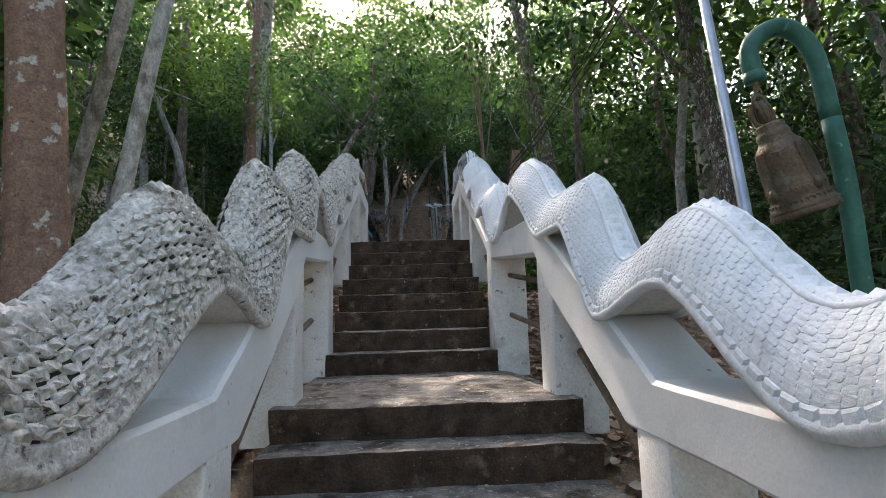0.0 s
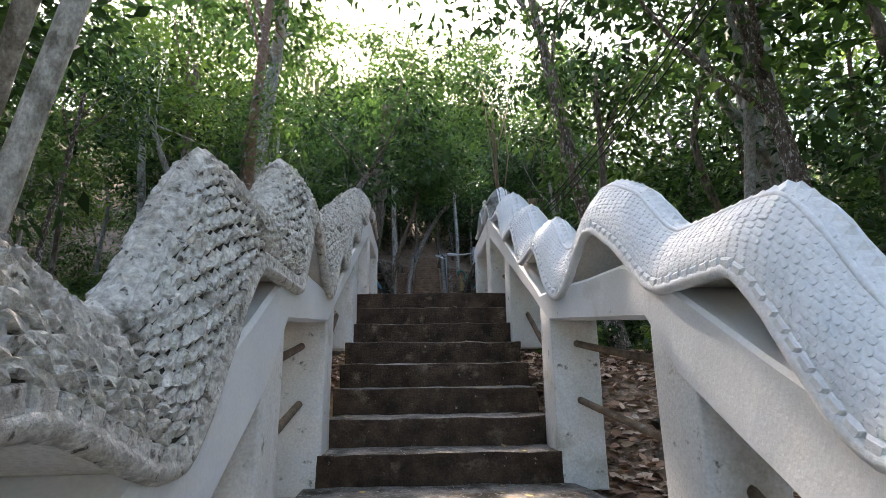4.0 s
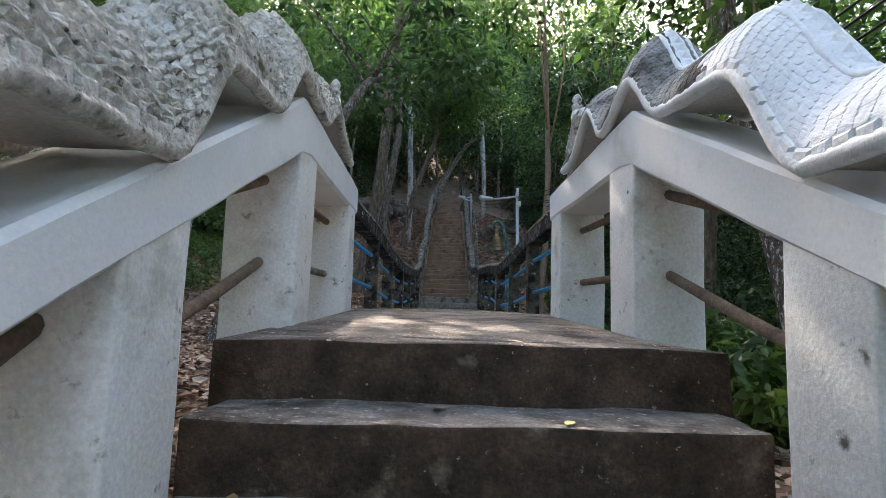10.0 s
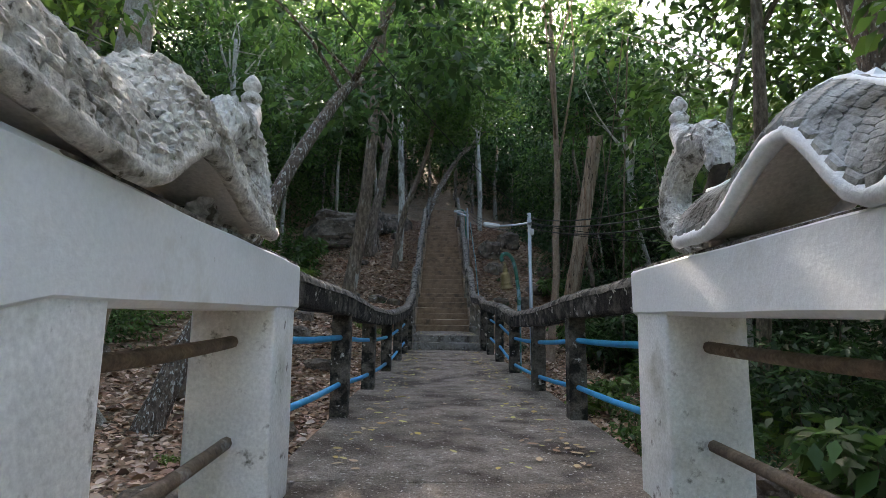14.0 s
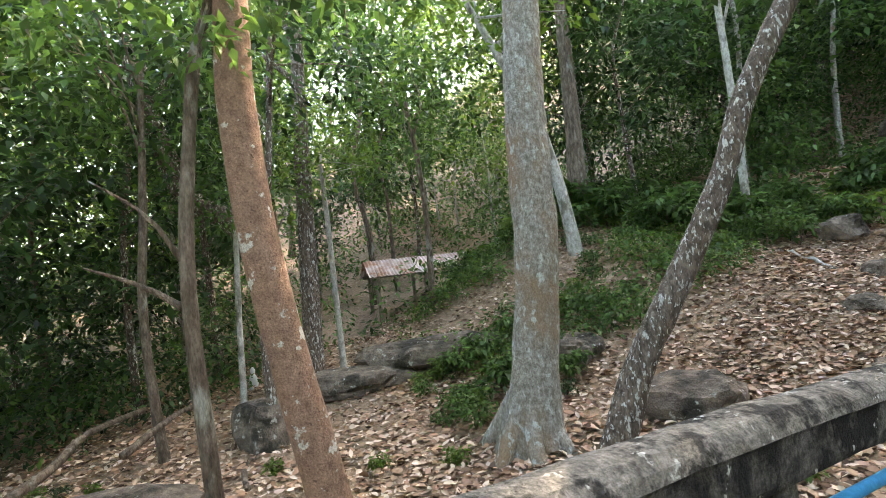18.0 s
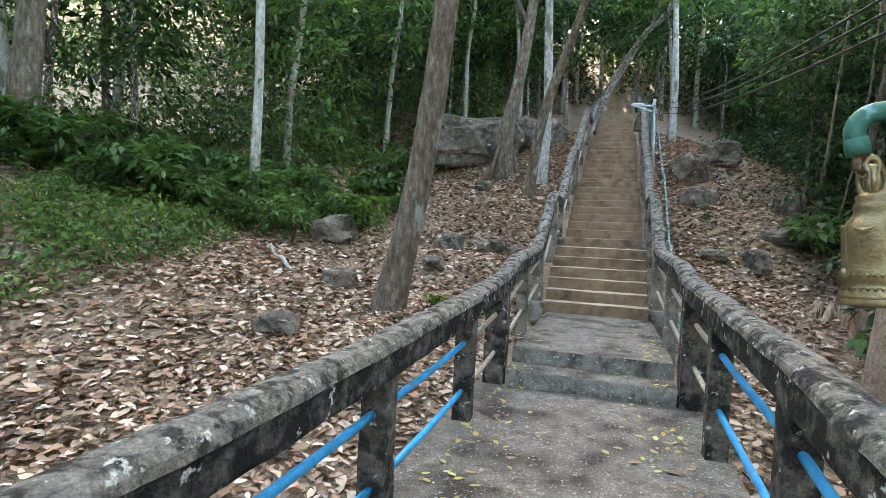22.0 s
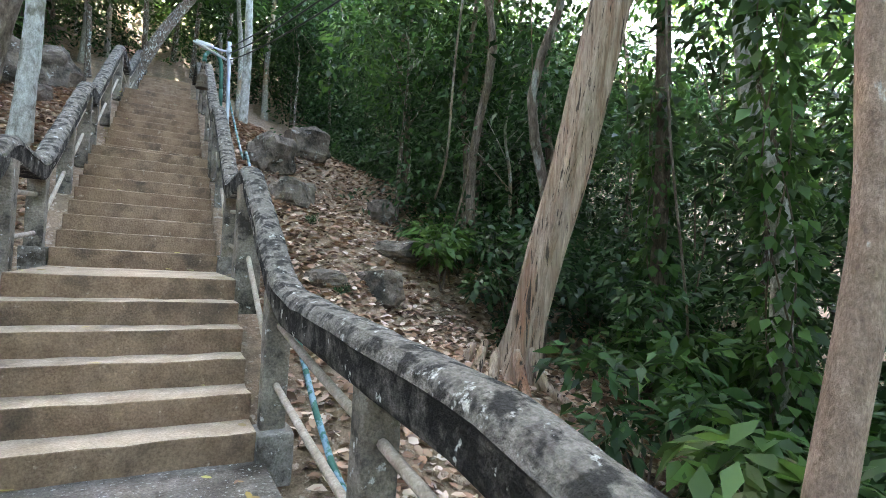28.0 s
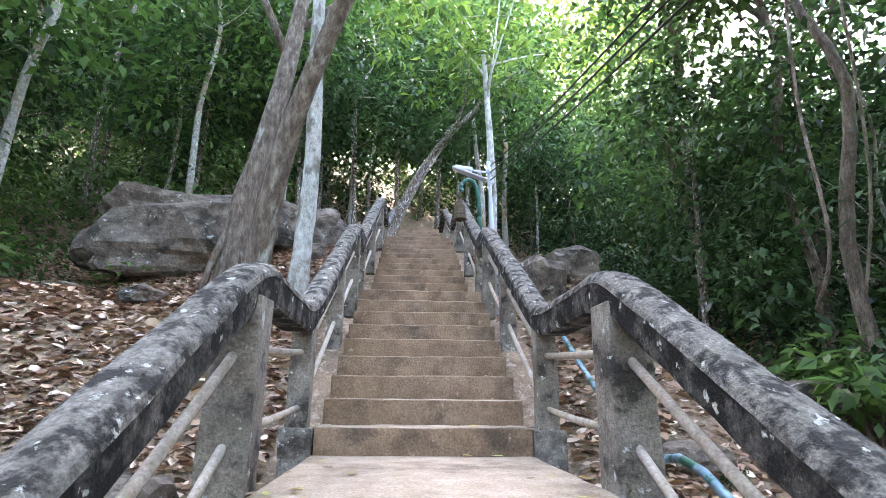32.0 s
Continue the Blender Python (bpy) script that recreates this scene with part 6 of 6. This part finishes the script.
ROCKS = [(-7.6, 10.4, 0.52, 0.55, 0.46, 0.3), (-3.62, 13.95, 0.62, 0.45, 0.30, 0.7), (-6.45, 8.6, 0.9, 0.4, 0.20, 0.9), (-7.7, 13.2, 1.4, 0.5, 0.30, 0.9), (-8.2, 11.9, 1.1, 0.5, 0.25, 1.1), (-5.7, 14.3, 0.5, 0.4, 0.25, 0.2),
         (-2.77, 21.95, 0.36, 0.32, 0.30, 0.3), (-2.0, 22.2, 0.30, 0.26, 0.22, 0.9), (-1.6, 20.2, 0.22, 0.2, 0.14, 1), (-2.6, 20.6, 0.25, 0.2, 0.14, 2), (-3.0, 17.0, 0.25, 0.2, 0.14, 0.4), (-3.4, 19.0, 0.3, 0.24, 0.2, 0.8), (-1.5, 22.2, 0.25, 0.2, 0.15, 1.2),
         (-2.2, 15.6, 0.35, 0.22, 0.12, 0.2), (-4.4, 20.6, 0.4, 0.35, 0.3, 0.2), (1.75, 24.6, 0.3, 0.28, 0.26, 0.4), (2.1, 25.6, 0.36, 0.3, 0.32, 0.8), (4.1, 26.9, 0.35, 0.3, 0.3, 1.4), (2.0, 26.0, 0.3, 0.3, 0.25, 2.1),
         (3.3, 24.0, 0.55, 0.4, 0.2, 2.6), (1.95, 27.4, 0.5, 0.45, 0.45, 0.7), (2.9, 28.6, 0.55, 0.5, 0.5, 0.1), (1.9, 23.0, 0.3, 0.2, 0.12, 0.3), (2.62, 23.0, 0.17, 0.42, 0.26, 0.35), (4.6, 25.0, 0.6, 0.3, 0.2, 0.9),
         (1.9, 9.8, 0.35, 0.3, 0.16, 0.4), (2.6, 10.6, 0.3, 0.2, 0.15, 1.1), (2.2, 5.0, 0.35, 0.25, 0.12, 0.6), (-2.0, 9.9, 0.45, 0.3, 0.2, 0.8), (-1.9, 12.2, 0.3, 0.2, 0.12, 2.2), (-2.2, 4.9, 0.3, 0.25, 0.2, 0.1),
         (-1.9, 28.3, 0.3, 0.25, 0.2, 0.5), (-2.8, 24.6, 0.3, 0.2, 0.12, 1.5)]
for i, (x, y, a, b, c, r) in enumerate(ROCKS):
    rock(x, y, a, b, c, i * 3.7, rot=r)
rock(-4.35, 28.75, 1.75, 1.2, 0.95, 77.0, "large rounded brown boulder jutting from the hillside", 0.5, 0.1, z=6.75, sub=4, name="boulder")
rock(-2.35, 29.4, 1.15, 0.9, 0.80, 81.0, "grey spotted boulder under the tree roots", 0.5, 0.2, z=6.95, sub=4, name="boulder")
rock(-5.5, 27.4, 0.6, 0.45, 0.32, 85.0, "flat lichened boulder below the outcrop", 0.3, 0.0, sub=4, name="boulder")

# ---- bells ----
def lathe(name, prof, m, seg=40):
    v, f = [], []
    for r, z in prof:
        for k in range(seg):
            a = 2 * math.pi * k / seg
            v.append((r * math.cos(a), r * math.sin(a), z))
    for i in range(len(prof) - 1):
        for k in range(seg):
            f.append((i * seg + k, i * seg + (k + 1) % seg, (i + 1) * seg + (k + 1) % seg, (i + 1) * seg + k))
    return mesh_of(name, v, f, m, True)


def ring_mesh(name, R, r, m, n=16, k=8, squash=1.0):
    pts = [(R * math.cos(2 * math.pi * i / n), 0, R * squash * math.sin(2 * math.pi * i / n)) for i in range(n)]
    v, f = [], []
    for i in range(n):
        c = Vector(pts[i])
        d = c.normalized()
        for j in range(k):
            a = 2 * math.pi * j / k
            v.append(c + d * math.cos(a) * r + Vector((0, 1, 0)) * math.sin(a) * r)
    for i in range(n):
        for j in range(k):
            f.append((i * k + j, i * k + (j + 1) % k, ((i + 1) % n) * k + (j + 1) % k, ((i + 1) % n) * k + j))
    return mesh_of(name, v, f, m, True)


BELL_PROF = [(0.0, 0.335), (0.055, 0.335), (0.066, 0.325), (0.062, 0.312), (0.07, 0.305), (0.078, 0.29), (0.073, 0.28), (0.085, 0.262), (0.100, 0.250), (0.112, 0.232), (0.118, 0.21), (0.121, 0.19), (0.123, 0.14), (0.125, 0.105),
             (0.129, 0.10), (0.129, 0.068), (0.126, 0.062), (0.130, 0.052), (0.140, 0.030), (0.146, 0.018), (0.152, 0.006), (0.154, -0.005), (0.148, -0.008), (0.128, 0.02), (0.112, 0.06), (0.105, 0.2), (0.05, 0.28), (0.0, 0.29)]


def bell(label, at, tilt, size, m):
    """A temple bell; at is the middle of its mouth."""
    b = thing("temple_bell", label, "bell", "temple bells")
    b.matrix_basis = Matrix.Translation(at) @ Matrix.Rotation(tilt, 4, "Y") @ Matrix.Diagonal((size * 0.98, size * 0.98, size * 1.36, 1))
    put("body", lathe("body", BELL_PROF, m), b)
    put("lip", lathe("lip", [(0.146, 0.026), (0.150, 0.020), (0.146, 0.014)], m), b)
    boss = lathe("boss", [(0.0, 0.020), (0.013, 0.017), (0.021, 0.008), (0.023, -0.004)], m, 14)
    band = mesh_of("panel", [(-0.022, 0, -0.07), (0.022, 0, -0.07), (0.022, 0, 0.07), (-0.022, 0, 0.07), (-0.018, 0.005, -0.064), (0.018, 0.005, -0.064), (0.018, 0.005, 0.064), (-0.018, 0.005, 0.064)],
                   [(0, 1, 5, 4), (1, 2, 6, 5), (2, 3, 7, 6), (3, 0, 4, 7), (4, 5, 6, 7)], m)
    for k in range(4):
        a = radians(4) + k * math.pi / 2
        d = Vector((math.cos(a), math.sin(a), 0))
        put("boss", boss, b, "round striking boss", loc=Matrix.Translation(d * 0.128 + Vector((0, 0, 0.085))) @ d.to_track_quat("Z", "Y").to_matrix().to_4x4())
        put("panel", band, b, "raised ornamental band", loc=Matrix.Translation(d * 0.1195 + Vector((0, 0, 0.172))) @ d.to_track_quat("Y", "Z").to_matrix().to_4x4())
        e = Vector((math.cos(a + math.pi / 4), math.sin(a + math.pi / 4), 0))
        put("shoulder_leaf", mesh_of("shoulder_leaf", [(-0.04, 0, 0.0), (0.04, 0, 0.0), (0.02, 0.004, -0.018), (0, 0.006, -0.026), (-0.02, 0.004, -0.018), (0, 0.008, -0.008)],
                                     [(0, 5, 1), (1, 5, 2), (2, 5, 3), (3, 5, 4), (4, 5, 0)], m), b, loc=Matrix.Translation(e * 0.119 + Vector((0, 0, 0.232))) @ e.to_track_quat("Y", "Z").to_matrix().to_4x4())
    tri = mesh_of("tooth", [(-0.011, 0, 0.009), (0.011, 0, 0.009), (0, 0.001, -0.009), (0, 0.004, 0.004)], [(0, 3, 1), (1, 3, 2), (2, 3, 0)], m)
    for k in range(34):
        a = 2 * math.pi * k / 34
        d = Vector((math.cos(a), math.sin(a), 0))
        put("tooth", tri, b, loc=Matrix.Translation(d * 0.1355 + Vector((0, 0, 0.042))) @ d.to_track_quat("Y", "Z").to_matrix().to_4x4())
    for k in range(34):
        a = 2 * math.pi * k / 34
        d = Vector((math.cos(a), math.sin(a), 0))
        put("relief", tri, b, loc=Matrix.Translation(d * 0.1295 + Vector((0, 0, 0.083 + 0.008 * (k % 2)))) @ d.to_track_quat("Y", "Z").to_matrix().to_4x4() @ Matrix.Rotation(math.pi * (k % 2), 4, "Y"))
    loop = ring_mesh("crown_loop", 0.036, 0.0125, m, 14, 8, 1.25)
    for k in range(3):
        put("crown_loop", loop, b, "cast crown loop", loc=Matrix.Rotation(k * math.pi / 3 + 0.3, 4, "Z") @ Matrix.Translation((0.018, 0, 0.372)))
    put("crown_ring", ring_mesh("crown_ring", 0.026, 0.011, m), b, loc=(0, 0, 0.42))
    return b


def chain(top, bottom, m, name="chain", n=3):
    top, bottom = Vector(top), Vector(bottom)
    c = thing("chain", "short rusty chain holding a bell", "chain", "bell chains")
    l = (top - bottom).length
    R = l / n * 0.62
    me = ring_mesh("link", R, R * 0.28, m, 12, 6, 1.25)
    d = (top - bottom).normalized()
    q = d.to_track_quat("Z", "Y").to_matrix().to_4x4()
    for i in range(n):
        p = bottom.lerp(top, (i + 0.5) / n)
        put("link", me, c, loc=Matrix.Translation(p) @ q @ Matrix.Rotation(i * math.pi / 2 + 0.4, 4, "Z"))
    return c


def bell_stand(label, pts, r, split, upper, lower, cuff=True):
    t = thing("bell_stand", label, "bell stand", "bell stands")
    p = curve_pts(pts, 40)
    i = next(k for k in range(8, 40) if p[k].z < split)
    put("arch", tube_mesh("arch", p[:i + 1], [r] * (i + 1), upper, 14), t)
    put("pole", tube_mesh("pole", p[i:], [r * 1.01] * (40 - i), lower, 14), t)
    a, b = p[0], p[2]
    d = (a - b).normalized()
    put("mouth", tube_mesh("mouth", [a - d * 0.02, a + d * 0.012, a + d * 0.03], [r * 1.1, r * 1.14, r * 1.05], upper, 14), t)
    put("hook", tube_mesh("hook", [a, a + d * 0.02 + Vector((0, 0, -0.05))], [0.014, 0.012], M_RUST, 8), t)
    return t


bell_stand("tall bent pipe painted green, flaking to pale blue", [(0.868, 14.38, 4.065), (0.862, 14.38, 4.115), (0.893, 14.38, 4.155), (0.956, 14.38, 4.160), (1.010, 14.38, 4.110), (1.040, 14.38, 4.060), (1.073, 14.38, 3.960), (1.098, 14.38, 3.810), (1.128, 14.38, 3.590), (1.138, 14.38, 3.370), (1.145, 14.38, 2.600), (1.150, 14.38, 1.400)],
           0.029, 3.80, M_GREEN, M_TEAL)
bell("golden bronze temple bell with cast bands and bosses", (0.950, 14.38, 3.605), -0.10, 0.70, M_BRONZE)
chain((0.868, 14.38, 4.055), (0.890, 14.38, 3.975), M_RUST)
bell_stand("bent green pipe holding a bell beside the lower stair", [(1.735, 1.30, 2.37), (1.722, 1.30, 2.49), (1.785, 1.30, 2.575), (1.91, 1.30, 2.61), (2.03, 1.30, 2.49), (2.075, 1.30, 2.185), (2.11, 1.30, 1.84), (2.12, 1.30, 1.42), (2.13, 1.30, 0.8), (2.14, 1.3, -0.3)],
           0.042, 2.2, M_GREEN, M_GREEN)
M_BRONZE_D = mat("bell_bronze_dark", [(0.07, 0.05, 0.032), (0.16, 0.12, 0.08)], 5, 0.5, 0.3, 40, metal=0.6, stain=(0.16, 0.17, 0.13), sscale=6, samt=(0.58, 0.70))
bell("dark brown bronze temple bell hanging tilted", (1.905, 1.30, 1.725), -0.30, 0.95, M_BRONZE_D)
chain((1.735, 1.30, 2.35), (1.748, 1.30, 2.28), M_RUST)
bell_stand("green bent pipe holding a bell beside the long stair", [(0.68, 27.1, 7.27), (0.69, 27.1, 7.37), (0.79, 27.1, 7.44), (0.90, 27.1, 7.38), (0.96, 27.1, 7.15), (0.98, 27.1, 6.6), (1.02, 27.1, 5.0)], 0.034, 6.9, M_GREEN, M_GREEN)
bell("brown bronze temple bell beside the long stair", (0.66, 27.1, 6.76), 0.0, 0.72, M_BRONZE_D)
chain((0.68, 27.1, 7.25), (0.66, 27.1, 7.17), M_RUST)



# ---- lamps, poles and cables ----
def lamp_head(parent, at, yaw, tilt=0.0, panel=False):
    h = put("head", worn_box("head", -0.24, 0.02, -0.055, 0.055, -0.025, 0.03, M_LAMPHEAD, bev=0.018, step=0.1, wear=0.001), parent, "flat grey lamp head",
            loc=Matrix.Translation(at) @ Matrix.Rotation(yaw, 4, "Z") @ Matrix.Rotation(tilt, 4, "Y"))
    put("lens", worn_box("lens", -0.22, -0.05, -0.045, 0.045, -0.033, -0.026, M_WHITE, bev=0.003, step=0.1, wear=0.0), h)
    return h


def pole_lamp(label, foot, top, arm, yaw, r=0.028):
    t = thing("street_lamp", label, "street lamp", "lamps of the way", at=foot)
    f, p, a = Vector(foot), Vector(top), Vector(arm)
    put("pole", tube_mesh("pole", [Vector((0, 0, -0.1)), p - f], [r, r], M_STEEL, 12), t)
    put("arm", tube_mesh("arm", curve_pts([p - f - Vector((0, 0, 0.16)), (p - f).lerp(a - f, 0.5) - Vector((0, 0, 0.09)), a - f], 6), [0.016] * 6, M_STEEL, 8), t)
    put("clamp", tube_mesh("clamp", [p - f - Vector((0, 0, 0.20)), p - f - Vector((0, 0, 0.11))], [r * 1.35, r * 1.35], M_STEEL, 10), t)
    put("junction_box", worn_box("junction_box", -0.03, 0.04, -0.03, 0.05, -0.10, 0.0, M_LAMPHEAD, bev=0.008, step=0.1, wear=0.001), t, loc=p - f - Vector((-0.03, 0, 0.25)))
    lamp_head(t, a - f, yaw, 0.12)
    return t


pole_lamp("grey street lamp on a steel pole behind the railing", (1.33, 14.25, 1.7), (1.28, 14.23, 4.80), (0.80, 14.33, 4.60), 0.0)
up_lamp = pole_lamp("galvanised lamp pole with a tilted panel beside the long stair", (1.06, 26.1, 4.9), (0.98, 26.13, 7.32), (0.72, 26.13, 7.18), 0.0, 0.03)
put("solar_panel", worn_box("solar_panel", -0.26, 0.26, -0.18, 0.18, -0.012, 0.012, M_STEEL, bev=0.004, step=0.2, wear=0.0), up_lamp, "tilted grey panel", loc=Matrix.Translation((-0.36, 0.0, 2.20)) @ Matrix.Rotation(0.35, 4, "Y") @ Matrix.Rotation(0.3, 4, "X"))
pole = thing("pole", "galvanised steel pipe leaning beside the lower stair", "pole", at=(1.78, 1.31, 0.0))
put("pipe", tube_mesh("pipe", [Vector(q) - Vector((1.78, 1.31, 0.0)) for q in ((1.76, 1.26, -0.1), (2.05, 1.97, 2.0), (2.3, 2.55, 3.5), (2.54, 3.13, 5.0))], [0.034] * 4, M_STEEL, 12), pole)


def cable(a, b, sag, r=0.006, label="thin black cable slung between poles and trees"):
    a, b = Vector(a), Vector(b)
    p = []
    for i in range(25):
        f = i / 24
        q = a.lerp(b, f)
        q.z -= sag * 4 * f * (1 - f)
        p.append(q)
    ob = put("cable", tube_mesh("cable", p, [r] * 25, M_BLACK, 6))
    tagged(ob, label, "cable", "cables of the way")


cable((1.30, 14.24, 4.62), (7.2, 14.4, 4.4), 0.15)
cable((1.30, 14.24, 4.55), (5.0, 14.4, 4.4), 0.1)
cable((1.28, 14.23, 4.74), (-2.75, 8.8, 7.6), 0.35)
for dz in (0.0, -0.10, -0.22):
    cable((1.0, 26.13, 7.25 + dz), (1.30, 14.24, 4.72 + dz * 0.7), 0.22, 0.008)
    cable((1.30, 14.24, 4.72 + dz * 0.7), (2.35, 2.7, 4.75 + dz), 0.7, 0.008)
# a water pipe running down beside the upper stair
pipe = thing("water_pipe", "pale blue plastic water pipe lying beside the stair", "pipe")
put("pipe", tube_mesh("pipe", curve_pts([(1.04, 18.0, 2.62), (1.03, 19.6, 2.78), (1.06, 21.3, 3.72), (1.12, 22.3, 3.86), (1.2, 24.9, 5.3), (1.24, 25.8, 5.45), (1.28, 29.0, 7.25)], 30), [0.02] * 30, M_TEAL, 8), pipe)

# ---- the open hut in the clearing ----
HUT = pose(-13.4, 16.2, 0.25, 0, 0, -16)
hut = thing("shelter", "small open timber shelter with a rusty tin gable roof", "shelter")
gh = ground_z(-13.4, 16.2) - 0.25
hut.matrix_basis = HUT
ridge_z, eave_z = 4.12, 3.66
sh_v, sh_f = [], []
for i in range(9):
    u = i / 8 * 0.40
    zz = 0.014 * math.cos(i * math.pi / 1.0)
    for s, (x, z) in enumerate(((0.0, 0.0), (0.5, 0.0), (1.0, 0.0))):
        sh_v.append((x, u, zz))
for i in range(8):
    for s in range(2):
        a = i * 3 + s
        sh_f.append((a, a + 1, a + 4, a + 3))
sheet = mesh_of("roof_sheet", sh_v, sh_f, M_TIN)
for sgn in (1, -1):
    ang = math.atan2(ridge_z - eave_z, 0.95)
    for i in range(8):
        m4 = Matrix.Translation((0, -1.6 + i * 0.39, ridge_z + 0.006 * (i % 2))) @ (Matrix.Identity(4) if sgn > 0 else Matrix.Scale(-1, 4, (1, 0, 0))) @ Matrix.Rotation(ang, 4, "Y") @ Matrix.Scale(1.08, 4, (1, 0, 0))
        put("roof_sheet", sheet, hut, loc=m4)
put("ridge_beam", worn_box("ridge_beam", -0.04, 0.04, -1.55, 1.5, ridge_z - 0.12, ridge_z - 0.03, M_WOOD, step=0.5), hut)
for sx in (-0.8, 0.8):
    put("eave_beam", worn_box("eave_beam", sx - 0.04, sx + 0.04, -1.55, 1.5, eave_z - 0.04, eave_z + 0.05, M_WOOD, step=0.5), hut)
    for sy in (-1.35, 0.0, 1.35):
        put("post", worn_box("post", sx - 0.05, sx + 0.05, sy - 0.05, sy + 0.05, gh - 0.4, eave_z, M_WOOD, step=0.4), hut)
for sy in (-1.35, 0, 1.35):
    put("rafter", tube_mesh("rafter", [(-0.95, sy, eave_z - 0.02), (0, sy, ridge_z - 0.06), (0.95, sy, eave_z - 0.02)], [0.03] * 3, M_WOOD, 6), hut)
plinth = thing("plinth", "low pale concrete block standing inside the shelter", "plinth")
plinth.matrix_basis = HUT
put("block", worn_box("block", -0.4, 0.45, 0.1, 1.2, gh - 0.3, gh + 0.32, M_ROCK, step=0.3), plinth)
bench = thing("plank", "weathered plank leaning inside the shelter", "plank")
bench.matrix_basis = HUT
put("board", tube_mesh("board", [(0.5, -0.9, gh), (0.3, 0.2, gh + 0.55)], [0.09, 0.09], M_WOOD, 4, squash=0.25), bench)

# small white figure on the forest floor, kept plain
st_prof = [(0.10, 0.0), (0.11, 0.03), (0.085, 0.06), (0.095, 0.12), (0.08, 0.22), (0.055, 0.28), (0.03, 0.31), (0.05, 0.35), (0.05, 0.39), (0.02, 0.44), (0.0, 0.45)]
statue = put("statue", lathe("statue", st_prof, M_WHITE, 18), loc=Matrix.Translation((-11.2, 10.88, ground_z(-11.2, 10.88) - 0.02)))
tagged(statue, "small white plaster statue standing on a grey stone", "statue")
